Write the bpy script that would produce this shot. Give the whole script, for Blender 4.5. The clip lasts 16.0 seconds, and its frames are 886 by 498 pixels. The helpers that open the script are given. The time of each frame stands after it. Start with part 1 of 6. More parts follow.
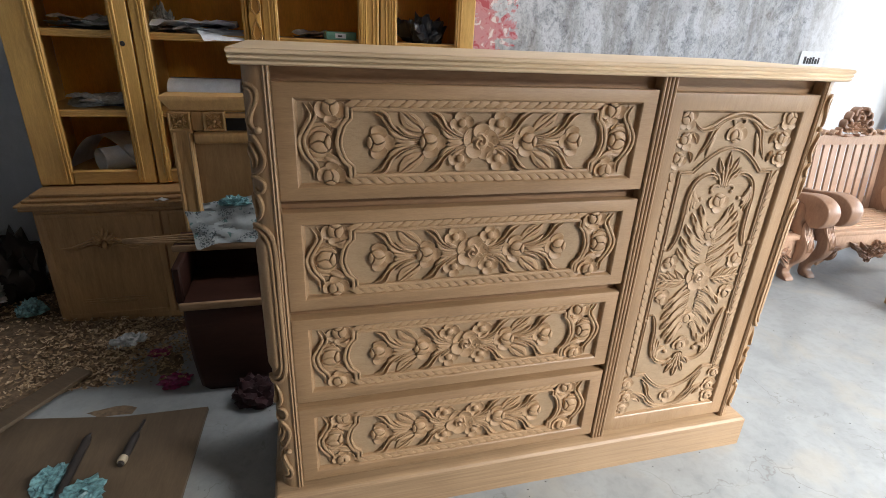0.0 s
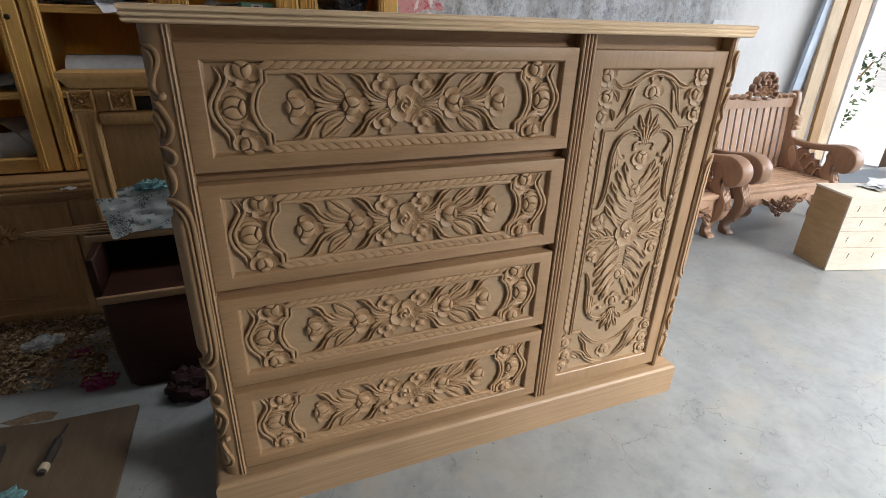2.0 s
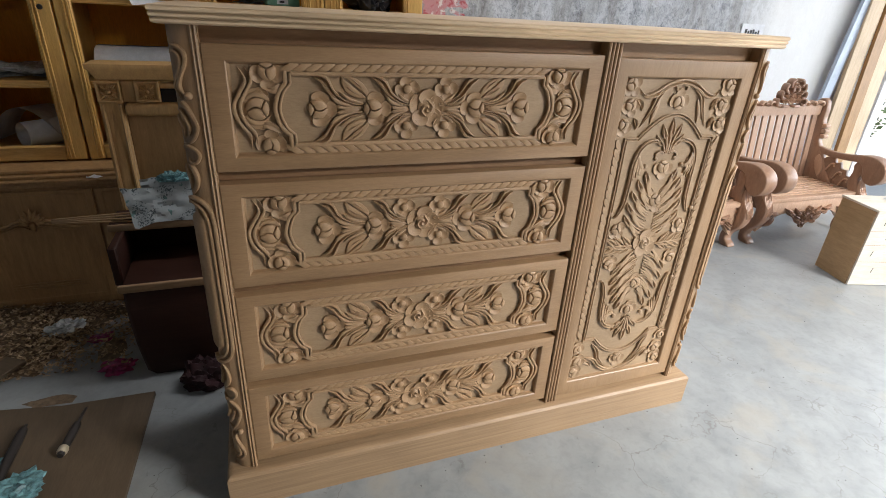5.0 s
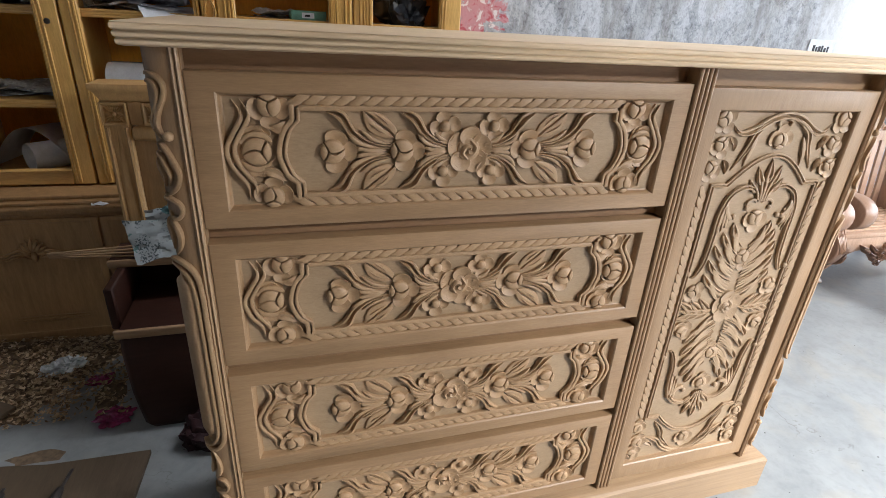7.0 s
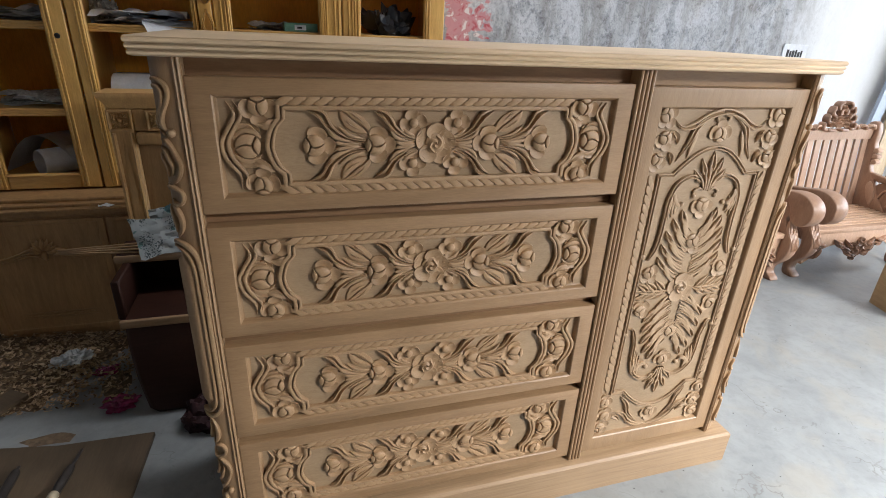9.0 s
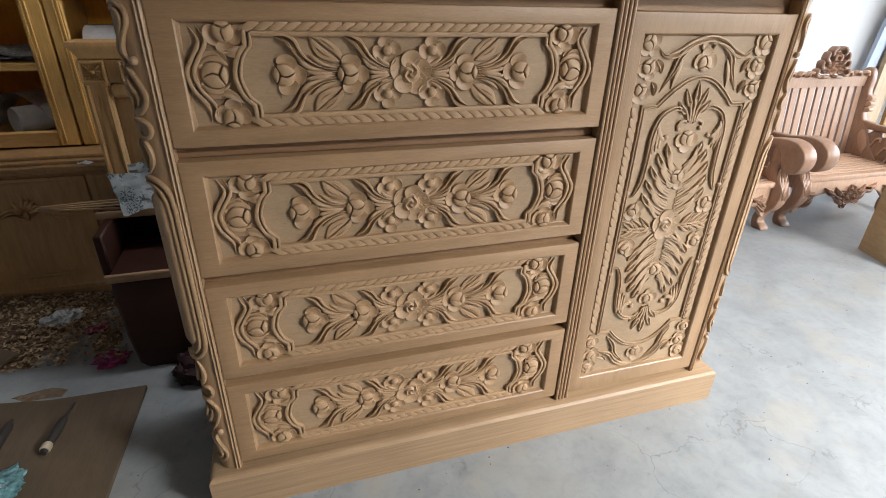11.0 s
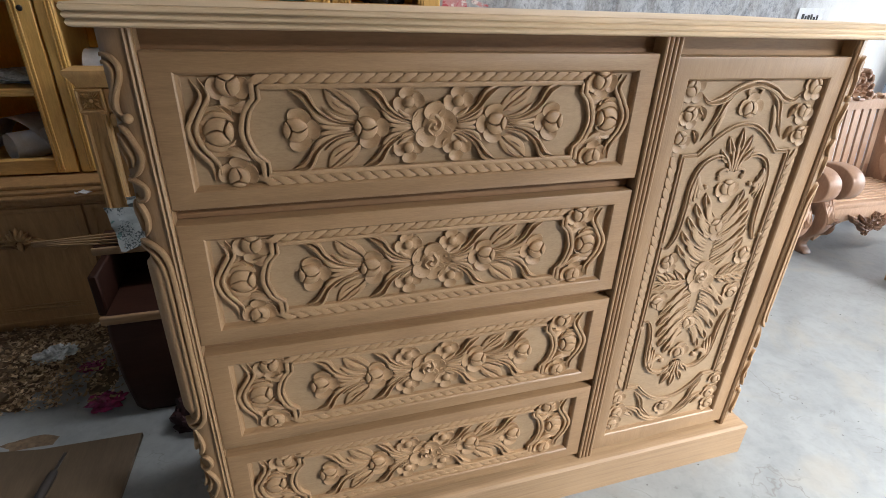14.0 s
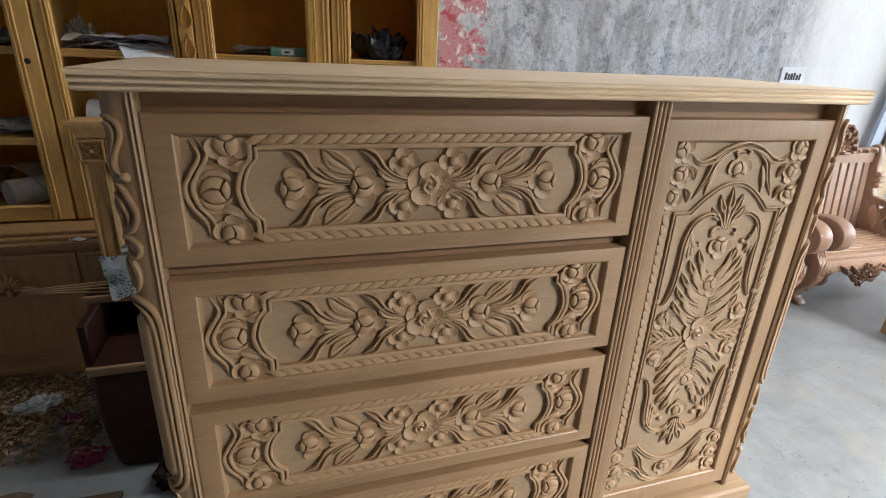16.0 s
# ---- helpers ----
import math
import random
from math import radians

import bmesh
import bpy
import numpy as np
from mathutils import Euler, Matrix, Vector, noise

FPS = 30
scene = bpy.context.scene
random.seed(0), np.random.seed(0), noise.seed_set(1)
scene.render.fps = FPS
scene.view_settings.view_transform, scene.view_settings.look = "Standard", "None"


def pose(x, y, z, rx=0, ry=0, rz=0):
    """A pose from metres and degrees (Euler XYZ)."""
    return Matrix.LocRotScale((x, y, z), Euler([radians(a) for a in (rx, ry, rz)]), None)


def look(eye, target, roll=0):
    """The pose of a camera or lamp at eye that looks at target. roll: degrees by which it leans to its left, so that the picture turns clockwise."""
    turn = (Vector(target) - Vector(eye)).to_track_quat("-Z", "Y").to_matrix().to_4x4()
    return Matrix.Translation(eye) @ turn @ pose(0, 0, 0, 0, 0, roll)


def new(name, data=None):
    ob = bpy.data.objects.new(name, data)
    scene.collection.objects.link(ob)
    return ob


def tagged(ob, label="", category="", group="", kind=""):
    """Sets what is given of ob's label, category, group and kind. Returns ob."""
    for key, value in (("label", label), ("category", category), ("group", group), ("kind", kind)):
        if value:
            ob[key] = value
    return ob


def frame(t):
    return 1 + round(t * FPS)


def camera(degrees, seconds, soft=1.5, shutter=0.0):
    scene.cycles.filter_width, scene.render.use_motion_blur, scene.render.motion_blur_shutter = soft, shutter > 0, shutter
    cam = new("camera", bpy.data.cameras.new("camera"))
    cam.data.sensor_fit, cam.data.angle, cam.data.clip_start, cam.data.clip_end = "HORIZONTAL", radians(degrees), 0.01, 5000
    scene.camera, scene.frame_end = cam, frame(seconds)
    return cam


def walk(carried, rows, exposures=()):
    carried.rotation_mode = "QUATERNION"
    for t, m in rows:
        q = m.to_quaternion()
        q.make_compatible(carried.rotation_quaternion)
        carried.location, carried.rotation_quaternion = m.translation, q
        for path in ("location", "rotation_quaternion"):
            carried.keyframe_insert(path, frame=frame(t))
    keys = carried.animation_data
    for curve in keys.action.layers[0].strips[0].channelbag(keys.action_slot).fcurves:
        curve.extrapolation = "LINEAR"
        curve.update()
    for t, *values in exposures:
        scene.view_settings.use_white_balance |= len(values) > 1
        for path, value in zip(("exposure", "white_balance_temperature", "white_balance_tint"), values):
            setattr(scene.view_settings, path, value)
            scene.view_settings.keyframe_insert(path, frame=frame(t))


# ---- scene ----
cam = camera(82.0, 16.0, 0.9)
PATH = [
    (0, (0.14, -1.213, 1.44), (0.64, 0.557, 0.654), 2.8),
    (0.5, (0.163, -1.214, 1.433), (0.807, 0.514, 0.66), 3.0),
    (1, (0.166, -1.221, 1.434), (0.863, 0.488, 0.662), 2.8),
    (1.5, (0.167, -1.231, 1.418), (0.872, 0.48, 0.658), 2.4),
    (2, (0.169, -1.223, 1.391), (0.871, 0.453, 0.555), 2.1),
    (2.5, (0.173, -1.226, 1.373), (0.856, 0.417, 0.459), 2.0),
    (3, (0.173, -1.223, 1.381), (0.833, 0.408, 0.43), 1.9),
    (3.5, (0.176, -1.218, 1.392), (0.829, 0.413, 0.435), 2.0),
    (4, (0.175, -1.212, 1.415), (0.831, 0.439, 0.496), 2.1),
    (4.5, (0.172, -1.23, 1.417), (0.836, 0.449, 0.556), 2.7),
    (4.7, (0.167, -1.23, 1.417), (0.825, 0.451, 0.556), 3.1),
    (6.8, (0.222, -0.91, 1.415), (0.782, 0.819, 0.58), 3.6),
    (7, (0.232, -0.928, 1.422), (0.781, 0.808, 0.594), 3.5),
    (7.5, (0.234, -0.971, 1.428), (0.782, 0.779, 0.627), 3.5),
    (8, (0.234, -1.027, 1.431), (0.783, 0.73, 0.647), 3.0),
    (10.3, (0.289, -1.12, 1.394), (0.84, 0.618, 0.572), 2.7),
    (10.5, (0.284, -1.127, 1.375), (0.844, 0.607, 0.549), 2.4),
    (11, (0.289, -1.119, 1.35), (0.84, 0.577, 0.443), 1.7),
    (11.5, (0.303, -1.1, 1.334), (0.841, 0.555, 0.347), 1.2),
    (12, (0.33, -1.069, 1.346), (0.852, 0.565, 0.319), 0.8),
    (12.5, (0.342, -1.035, 1.355), (0.869, 0.594, 0.321), 0.9),
    (13, (0.331, -1.017, 1.381), (0.863, 0.628, 0.376), 1.2),
    (13.5, (0.302, -0.998, 1.403), (0.842, 0.682, 0.461), 2.2),
    (14, (0.288, -0.96, 1.416), (0.833, 0.747, 0.527), 2.1),
    (14.5, (0.281, -0.925, 1.424), (0.831, 0.8, 0.574), 2.1),
    (15, (0.283, -0.923, 1.437), (0.84, 0.822, 0.633), 2.3),
    (15.5, (0.29, -0.929, 1.441), (0.861, 0.832, 0.684), 2.7),
    (16, (0.294, -0.947, 1.441), (0.869, 0.823, 0.708), 2.7),
]
walk(cam, [(t, look(eye, target, roll)) for t, eye, target, roll in PATH],
     [(0.0, 0.2, 6500, 10), (0.5, -0.2, 6550, 10), (1.5, -0.35, 6600, 10), (2.0, -0.25, 6550, 10), (2.5, 0.05, 6500, 10), (3.0, 0.12, 6450, 10), (4.0, 0.10, 6450, 10), (4.5, -0.08, 6550, 10), (7.0, 0.25, 6250, 10), (8.0, 0.05, 6300, 10), (10.5, 0.1, 6450, 10), (11.5, 0.22, 6300, 10), (12.5, 0.03, 6400, 10), (13.5, 0.12, 6450, 10), (15.0, 0.05, 6350, 10), (15.5, -0.08, 6380, 10), (16.0, -0.1, 6380, 10)])

# ---- light ----
world = bpy.data.worlds.new("world")
scene.world = world
world.use_nodes = True
_wn = world.node_tree.nodes
_sky = _wn.new("ShaderNodeTexSky")
_sky.sky_type, _sky.sun_disc = "NISHITA", False
_sky.sun_elevation, _sky.sun_rotation = radians(70), radians(156)
_bg = _wn["Background"]
_bg.inputs["Strength"].default_value = 0.165
world.node_tree.links.new(_sky.outputs["Color"], _bg.inputs["Color"])

sun = new("sun", bpy.data.lights.new("sun", "SUN"))
sun.data.energy, sun.data.angle, sun.data.color = 5.0, radians(3), (1.0, 0.96, 0.9)
sun.matrix_world = look((1.5, -3.3, 10), (0, 0, 0))


def daylight(name, eye, target, sx, sy, watts, colour=(1.0, 0.985, 0.96)):
    """An area lamp that stands in for sky light at an assumed opening."""
    ob = new(name, bpy.data.lights.new(name, "AREA"))
    ob.data.shape, ob.data.size, ob.data.size_y, ob.data.energy, ob.data.color = "RECTANGLE", sx, sy, watts, colour
    ob.matrix_world = look(eye, target)
    return ob


daylight("daylight_side", (7.5, -0.4, 1.75), (0.0, -0.2, 1.0), 3.6, 2.2, 185, (0.90, 0.97, 1.05))
# lamp outside the assumed south opening, placed to grade light over the chest
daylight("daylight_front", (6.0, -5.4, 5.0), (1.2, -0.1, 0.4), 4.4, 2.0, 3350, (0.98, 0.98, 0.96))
# unseen fill lamp, added to brighten the top board, back wall and bookcase
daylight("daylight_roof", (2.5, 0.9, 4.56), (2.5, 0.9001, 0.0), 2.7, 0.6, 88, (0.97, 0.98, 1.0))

# ---- materials ----


def material(name, rough=0.6, metal=0.0):
    m = bpy.data.materials.new(name)
    m.use_nodes = True
    b = m.node_tree.nodes["Principled BSDF"]
    b.inputs["Roughness"].default_value, b.inputs["Metallic"].default_value = rough, metal
    return m, m.node_tree.nodes, m.node_tree.links, b


def coords(n, l, scale=(1, 1, 1), kind="Object"):
    tc, mp = n.new("ShaderNodeTexCoord"), n.new("ShaderNodeMapping")
    mp.inputs["Scale"].default_value = scale
    l.new(tc.outputs[kind], mp.inputs["Vector"])
    return mp.outputs["Vector"]


def noise_tex(n, l, vec, scale, detail=6, rough=0.55, dist=0.0):
    t = n.new("ShaderNodeTexNoise")
    for key, value in (("Scale", scale), ("Detail", detail), ("Roughness", rough), ("Distortion", dist)):
        t.inputs[key].default_value = value
    l.new(vec, t.inputs["Vector"])
    return t.outputs["Fac"]


def ramp(n, l, fac, stops):
    r = n.new("ShaderNodeValToRGB")
    while len(r.color_ramp.elements) < len(stops):
        r.color_ramp.elements.new(0.5)
    for e, (p, c) in zip(r.color_ramp.elements, stops):
        e.position, e.color = p, (*c, 1)
    l.new(fac, r.inputs["Fac"])
    return r.outputs["Color"]


def mix(n, l, fac, a, b, how="MIX"):
    m = n.new("ShaderNodeMix")
    m.data_type, m.blend_type = "RGBA", how
    for sock, v in ((m.inputs[0], fac), (m.inputs[6], a), (m.inputs[7], b)):
        if isinstance(v, (int, float)):
            sock.default_value = v
        elif isinstance(v, tuple):
            sock.default_value = (*v, 1)
        else:
            l.new(v, sock)
    return m.outputs[2]


def bump(n, l, b, height, strength=0.3, distance=0.004):
    k = n.new("ShaderNodeBump")
    k.inputs["Strength"].default_value, k.inputs["Distance"].default_value = strength, distance
    l.new(height, k.inputs["Height"])
    l.new(k.outputs["Normal"], b.inputs["Normal"])


def wood(name, dark, light, grain=(1, 8, 8), scale=9.0, rough=0.62, vary=0.16, stain=0.36, coat=0.0):
    """Wood with long grain, broad tone changes and a change from piece to piece."""
    m, n, l, b = material(name, rough)
    info = n.new("ShaderNodeObjectInfo")
    tc, add, mp = n.new("ShaderNodeTexCoord"), n.new("ShaderNodeVectorMath"), n.new("ShaderNodeMapping")
    shift = n.new("ShaderNodeMath")
    shift.operation = "MULTIPLY"
    shift.inputs[1].default_value = 7.3
    l.new(info.outputs["Random"], shift.inputs[0])
    l.new(tc.outputs["Object"], add.inputs[0])
    l.new(shift.outputs[0], add.inputs[1])
    mp.inputs["Scale"].default_value = grain
    l.new(add.outputs[0], mp.inputs["Vector"])
    fibre = noise_tex(n, l, mp.outputs["Vector"], scale, 8, 0.62, 0.6)
    fine = noise_tex(n, l, mp.outputs["Vector"], scale * 6, 4, 0.6)
    broad = noise_tex(n, l, add.outputs[0], 3.1, 3, 0.5)
    c = ramp(n, l, fibre, ((0.28, dark), (0.72, light)))
    c = mix(n, l, stain, c, ramp(n, l, broad, ((0.3, tuple(0.72 * v for v in dark)), (0.75, tuple(min(1, 1.12 * v) for v in light)))))
    c = mix(n, l, 0.25, c, ramp(n, l, fine, ((0.3, (0.45, 0.42, 0.4)), (0.66, (1.06, 1.06, 1.06)))), "MULTIPLY")
    tone = n.new("ShaderNodeHueSaturation")
    rng = n.new("ShaderNodeMapRange")
    rng.inputs["To Min"].default_value, rng.inputs["To Max"].default_value = 1 - vary, 1 + vary
    l.new(info.outputs["Random"], rng.inputs["Value"])
    l.new(rng.outputs[0], tone.inputs["Value"])
    l.new(c, tone.inputs["Color"])
    l.new(tone.outputs["Color"], b.inputs["Base Color"])
    b.inputs["Coat Weight"].default_value = coat
    bump(n, l, b, fine, 0.25, 0.0015)
    return m


def plain(name, colour, rough=0.6, metal=0.0, vary=0.2, scale=12.0, relief=0.2):
    m, n, l, b = material(name, rough, metal)
    v = coords(n, l)
    f = noise_tex(n, l, v, scale)
    g = noise_tex(n, l, v, scale * 9, 3)
    c = ramp(n, l, f, ((0.3, tuple(x * (1 - vary) for x in colour)), (0.7, tuple(min(1, x * (1 + vary)) for x in colour))))
    l.new(mix(n, l, 0.15, c, ramp(n, l, g, ((0.35, (0.5, 0.5, 0.5)), (0.65, (1, 1, 1)))), "MULTIPLY"), b.inputs["Base Color"])
    bump(n, l, b, g, relief, 0.002)
    return m


TEAK_D, TEAK_L = (0.262, 0.158, 0.080), (0.362, 0.228, 0.124)
M_chest_h = wood("raw_teak_lengthwise", (0.255, 0.150, 0.074), (0.362, 0.224, 0.118), (1, 7, 9), 8, 0.44, 0.03)
M_chest_v = wood("raw_teak_upright", TEAK_D, TEAK_L, (9, 7, 1), 8, 0.44, 0.03)
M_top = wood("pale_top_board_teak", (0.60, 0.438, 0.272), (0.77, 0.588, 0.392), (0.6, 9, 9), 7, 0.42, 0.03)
M_field = wood("sanded_ground_teak", (0.290, 0.193, 0.108), (0.390, 0.270, 0.162), (2, 6, 7), 8, 0.46, 0.03)
M_carve_door = wood("carved_pale_teak", (0.310, 0.202, 0.114), (0.420, 0.285, 0.170), (5, 5, 3), 9, 0.50, 0.03)
M_carve = wood("carved_teak", (0.310, 0.187, 0.096), (0.425, 0.274, 0.150), (3, 5, 5), 9, 0.50, 0.03)
M_plinth = wood("grainy_plinth_teak", (0.216, 0.133, 0.071), (0.378, 0.252, 0.144), (0.5, 14, 22), 5, 0.42, 0.03, 0.25)
# darker copy of the lengthwise teak; the gaps' shade is in its colour
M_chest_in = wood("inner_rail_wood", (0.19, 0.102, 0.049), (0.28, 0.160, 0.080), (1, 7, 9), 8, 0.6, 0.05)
M_case = wood("varnished_yellow_wood", (0.544, 0.285, 0.064), (0.804, 0.492, 0.145), (9, 7, 1), 7, 0.4, 0.07, coat=0.15)
M_case_h = wood("varnished_yellow_wood_lengthwise", (0.502, 0.264, 0.069), (0.766, 0.475, 0.150), (1, 7, 9), 7, 0.4, 0.07, coat=0.15)
M_case_back = wood("orange_back_board", (0.719, 0.331, 0.033), (0.949, 0.489, 0.066), (5, 5, 1), 6, 0.5, 0.06)
M_base = wood("weathered_brown_panel", (0.266, 0.142, 0.055), (0.475, 0.277, 0.118), (7, 7, 1), 6, 0.55, 0.1)
M_head = wood("headboard_wood", (0.432, 0.241, 0.090), (0.672, 0.414, 0.170), (8, 7, 1), 7, 0.5, 0.08)
M_sofa = wood("reddish_sofa_wood", (0.26, 0.145, 0.090), (0.41, 0.245, 0.160), (5, 5, 1.5), 7, 0.40, 0.1, coat=0.15)
M_sofa_l = wood("pale_sofa_slat_wood", (0.434, 0.262, 0.170), (0.595, 0.396, 0.276), (8, 8, 1), 7, 0.45, 0.1)
M_red = wood("dark_red_stained_wood", (0.026, 0.009, 0.006), (0.048, 0.018, 0.011), (1, 6, 6), 7, 0.6, 0.1)
M_red.node_tree.nodes["Principled BSDF"].inputs["Specular IOR Level"].default_value = 0.2
M_edge = wood("raw_edge_wood", (0.26, 0.15, 0.075), (0.42, 0.27, 0.15), (1, 8, 8), 8, 0.6, 0.1)
M_board = wood("dusty_floor_board", (0.057, 0.038, 0.022), (0.126, 0.086, 0.051), (7, 1, 7), 6, 0.7, 0.12, 0.6)
M_box = wood("pale_plywood", (0.36, 0.23, 0.11), (0.55, 0.38, 0.21), (6, 1, 6), 5, 0.55, 0.05)
M_boxfront = wood("whitish_planed_wood", (0.64, 0.56, 0.45), (0.82, 0.76, 0.66), (1, 6, 6), 5, 0.5, 0.05)
M_lean = wood("cream_leaning_plank", (0.50, 0.36, 0.22), (0.72, 0.56, 0.38), (8, 8, 1), 6, 0.6, 0.12)
M_dark = plain("dark_gap", (0.012, 0.008, 0.006), 0.8)
M_paper = plain("used_paper", (0.72, 0.74, 0.78), 0.7, vary=0.12, scale=20, relief=0.1)
M_news = plain("printed_paper", (0.42, 0.43, 0.42), 0.7, vary=0.45, scale=60, relief=0.1)
M_plastic = plain("black_plastic_bag", (0.02, 0.022, 0.028), 0.3, vary=0.3)
M_film = plain("clear_white_film", (0.46, 0.48, 0.48), 0.25, vary=0.6, scale=22)
M_pink = plain("glossy_pink_wrapper", (0.24, 0.03, 0.10), 0.2, vary=0.6, scale=55)
M_teal = plain("teal_printed_film", (0.15, 0.30, 0.32), 0.35, vary=0.7, scale=60)


def printed_film():
    """Pale film with scattered teal patches and small dark print."""
    m, n, l, b = material("pale_printed_film", 0.38)
    v = coords(n, l)
    c = ramp(n, l, noise_tex(n, l, v, 14), ((0.3, (0.27, 0.30, 0.31)), (0.7, (0.50, 0.54, 0.55))))
    c = mix(n, l, ramp(n, l, noise_tex(n, l, v, 24, 3, 0.5), ((0.63, (0, 0, 0)), (0.66, (0.8, 0.8, 0.8)))), c, (0.06, 0.18, 0.17))
    text = mix(n, l, 1.0, ramp(n, l, noise_tex(n, l, v, 150, 2), ((0.52, (0, 0, 0)), (0.56, (1, 1, 1)))), ramp(n, l, noise_tex(n, l, v, 17, 2), ((0.52, (0, 0, 0)), (0.58, (0.9, 0.9, 0.9)))), "MULTIPLY")
    l.new(mix(n, l, text, c, (0.05, 0.07, 0.08)), b.inputs["Base Color"])
    return m


M_bag = printed_film()
M_green = plain("green_carton", (0.16, 0.36, 0.27), 0.5, vary=0.3, scale=25)
M_iron = plain("dark_tool_steel", (0.10, 0.09, 0.085), 0.45, 0.8)
M_handle = plain("black_tool_grip", (0.025, 0.02, 0.018), 0.5)
M_ferrule = plain("worn_brass_ferrule", (0.55, 0.46, 0.33), 0.45, 0.3)
M_cloth = plain("dark_red_cloth", (0.024, 0.003, 0.005), 0.85, vary=0.4, scale=18, relief=0.6)
M_ink = plain("black_ink", (0.03, 0.03, 0.035), 0.7)
M_bluegrey = plain("blue_grey_plastic_sheet", (0.33, 0.40, 0.50), 0.35, vary=0.2, scale=5)
M_leaf = plain("garden_leaf", (0.06, 0.11, 0.035), 0.5, vary=0.4, scale=8)
M_soil = plain("pale_outdoor_ground", (0.60, 0.57, 0.52), 0.9, vary=0.15, scale=2)
# unseen ceiling, kept dark to hold back bounced light
M_ceil = plain("stained_ceiling", (0.25, 0.22, 0.18), 0.9, vary=0.12, scale=2)
# unseen walls, brown to warm and dim the bounced light
M_bare = plain("bare_brown_plaster", (0.22, 0.160, 0.112), 0.9, vary=0.2, scale=3)
M_bluewall = plain("blue_grey_limewash", (0.259, 0.287, 0.315), 0.85, vary=0.18, scale=2.5)


def concrete():
    m, n, l, b = material("worn_concrete_floor", 0.42)
    v = coords(n, l)
    big = noise_tex(n, l, v, 1.3, 6, 0.6, 0.4)
    mid = noise_tex(n, l, v, 6.5, 8, 0.62, 0.3)
    fine = noise_tex(n, l, v, 70, 4, 0.6)
    c = ramp(n, l, big, ((0.3, (0.212, 0.224, 0.230)), (0.7, (0.278, 0.290, 0.293))))
    c = mix(n, l, 0.45, c, ramp(n, l, mid, ((0.32, (0.148, 0.157, 0.164)), (0.62, (0.285, 0.297, 0.300)))))
    grit = ramp(n, l, noise_tex(n, l, v, 26, 8, 0.7, 0.5), ((0.40, (0.62, 0.62, 0.63)), (0.52, (1, 1, 1)), (0.68, (1.0, 1.0, 1.0))))
    c = mix(n, l, 0.22, c, grit, "MULTIPLY")
    spots = ramp(n, l, noise_tex(n, l, v, 17, 3, 0.5), ((0.72, (0, 0, 0)), (0.76, (0.8, 0.8, 0.8))))
    c = mix(n, l, spots, c, mix(n, l, 0.45, c, (0.14, 0.13, 0.125)))
    buff = ramp(n, l, noise_tex(n, l, v, 3.3, 4, 0.55, 0.8), ((0.55, (0, 0, 0)), (0.76, (0.7, 0.7, 0.7))))
    c = mix(n, l, buff, c, (0.30, 0.275, 0.232))
    crack = n.new("ShaderNodeTexVoronoi")
    crack.feature = "DISTANCE_TO_EDGE"
    crack.inputs["Scale"].default_value = 1.1
    warp = n.new("ShaderNodeVectorMath")
    wn = n.new("ShaderNodeTexNoise")
    wn.inputs["Scale"].default_value, wn.inputs["Detail"].default_value = 4.0, 5
    l.new(v, wn.inputs["Vector"])
    sc = n.new("ShaderNodeVectorMath")
    sc.operation = "SCALE"
    sc.inputs["Scale"].default_value = 0.5
    l.new(wn.outputs["Color"], sc.inputs[0])
    l.new(v, warp.inputs[0])
    l.new(sc.outputs[0], warp.inputs[1])
    l.new(warp.outputs[0], crack.inputs["Vector"])
    line = ramp(n, l, crack.outputs["Distance"], ((0.0, (1, 1, 1)), (0.0035, (0, 0, 0))))
    some = ramp(n, l, noise_tex(n, l, v, 2.4, 4, 0.6), ((0.46, (0, 0, 0)), (0.56, (0.85, 0.85, 0.85))))
    line = mix(n, l, 1.0, line, some, "MULTIPLY")
    c = mix(n, l, line, c, (0.15, 0.145, 0.14))
    drips = ramp(n, l, noise_tex(n, l, v, 9.0, 7, 0.7, 1.2), ((0.635, (0, 0, 0)), (0.665, (0.75, 0.75, 0.75))))
    c = mix(n, l, drips, c, mix(n, l, 0.5, c, (0.10, 0.098, 0.095)))
    l.new(c, b.inputs["Base Color"])
    r = n.new("ShaderNodeMapRange")
    r.inputs["From Min"].default_value, r.inputs["From Max"].default_value = 0.3, 0.7
    r.inputs["To Min"].default_value, r.inputs["To Max"].default_value = 0.30, 0.52
    l.new(mid, r.inputs["Value"])
    l.new(r.outputs[0], b.inputs["Roughness"])
    bump(n, l, b, fine, 0.12, 0.002)
    return m


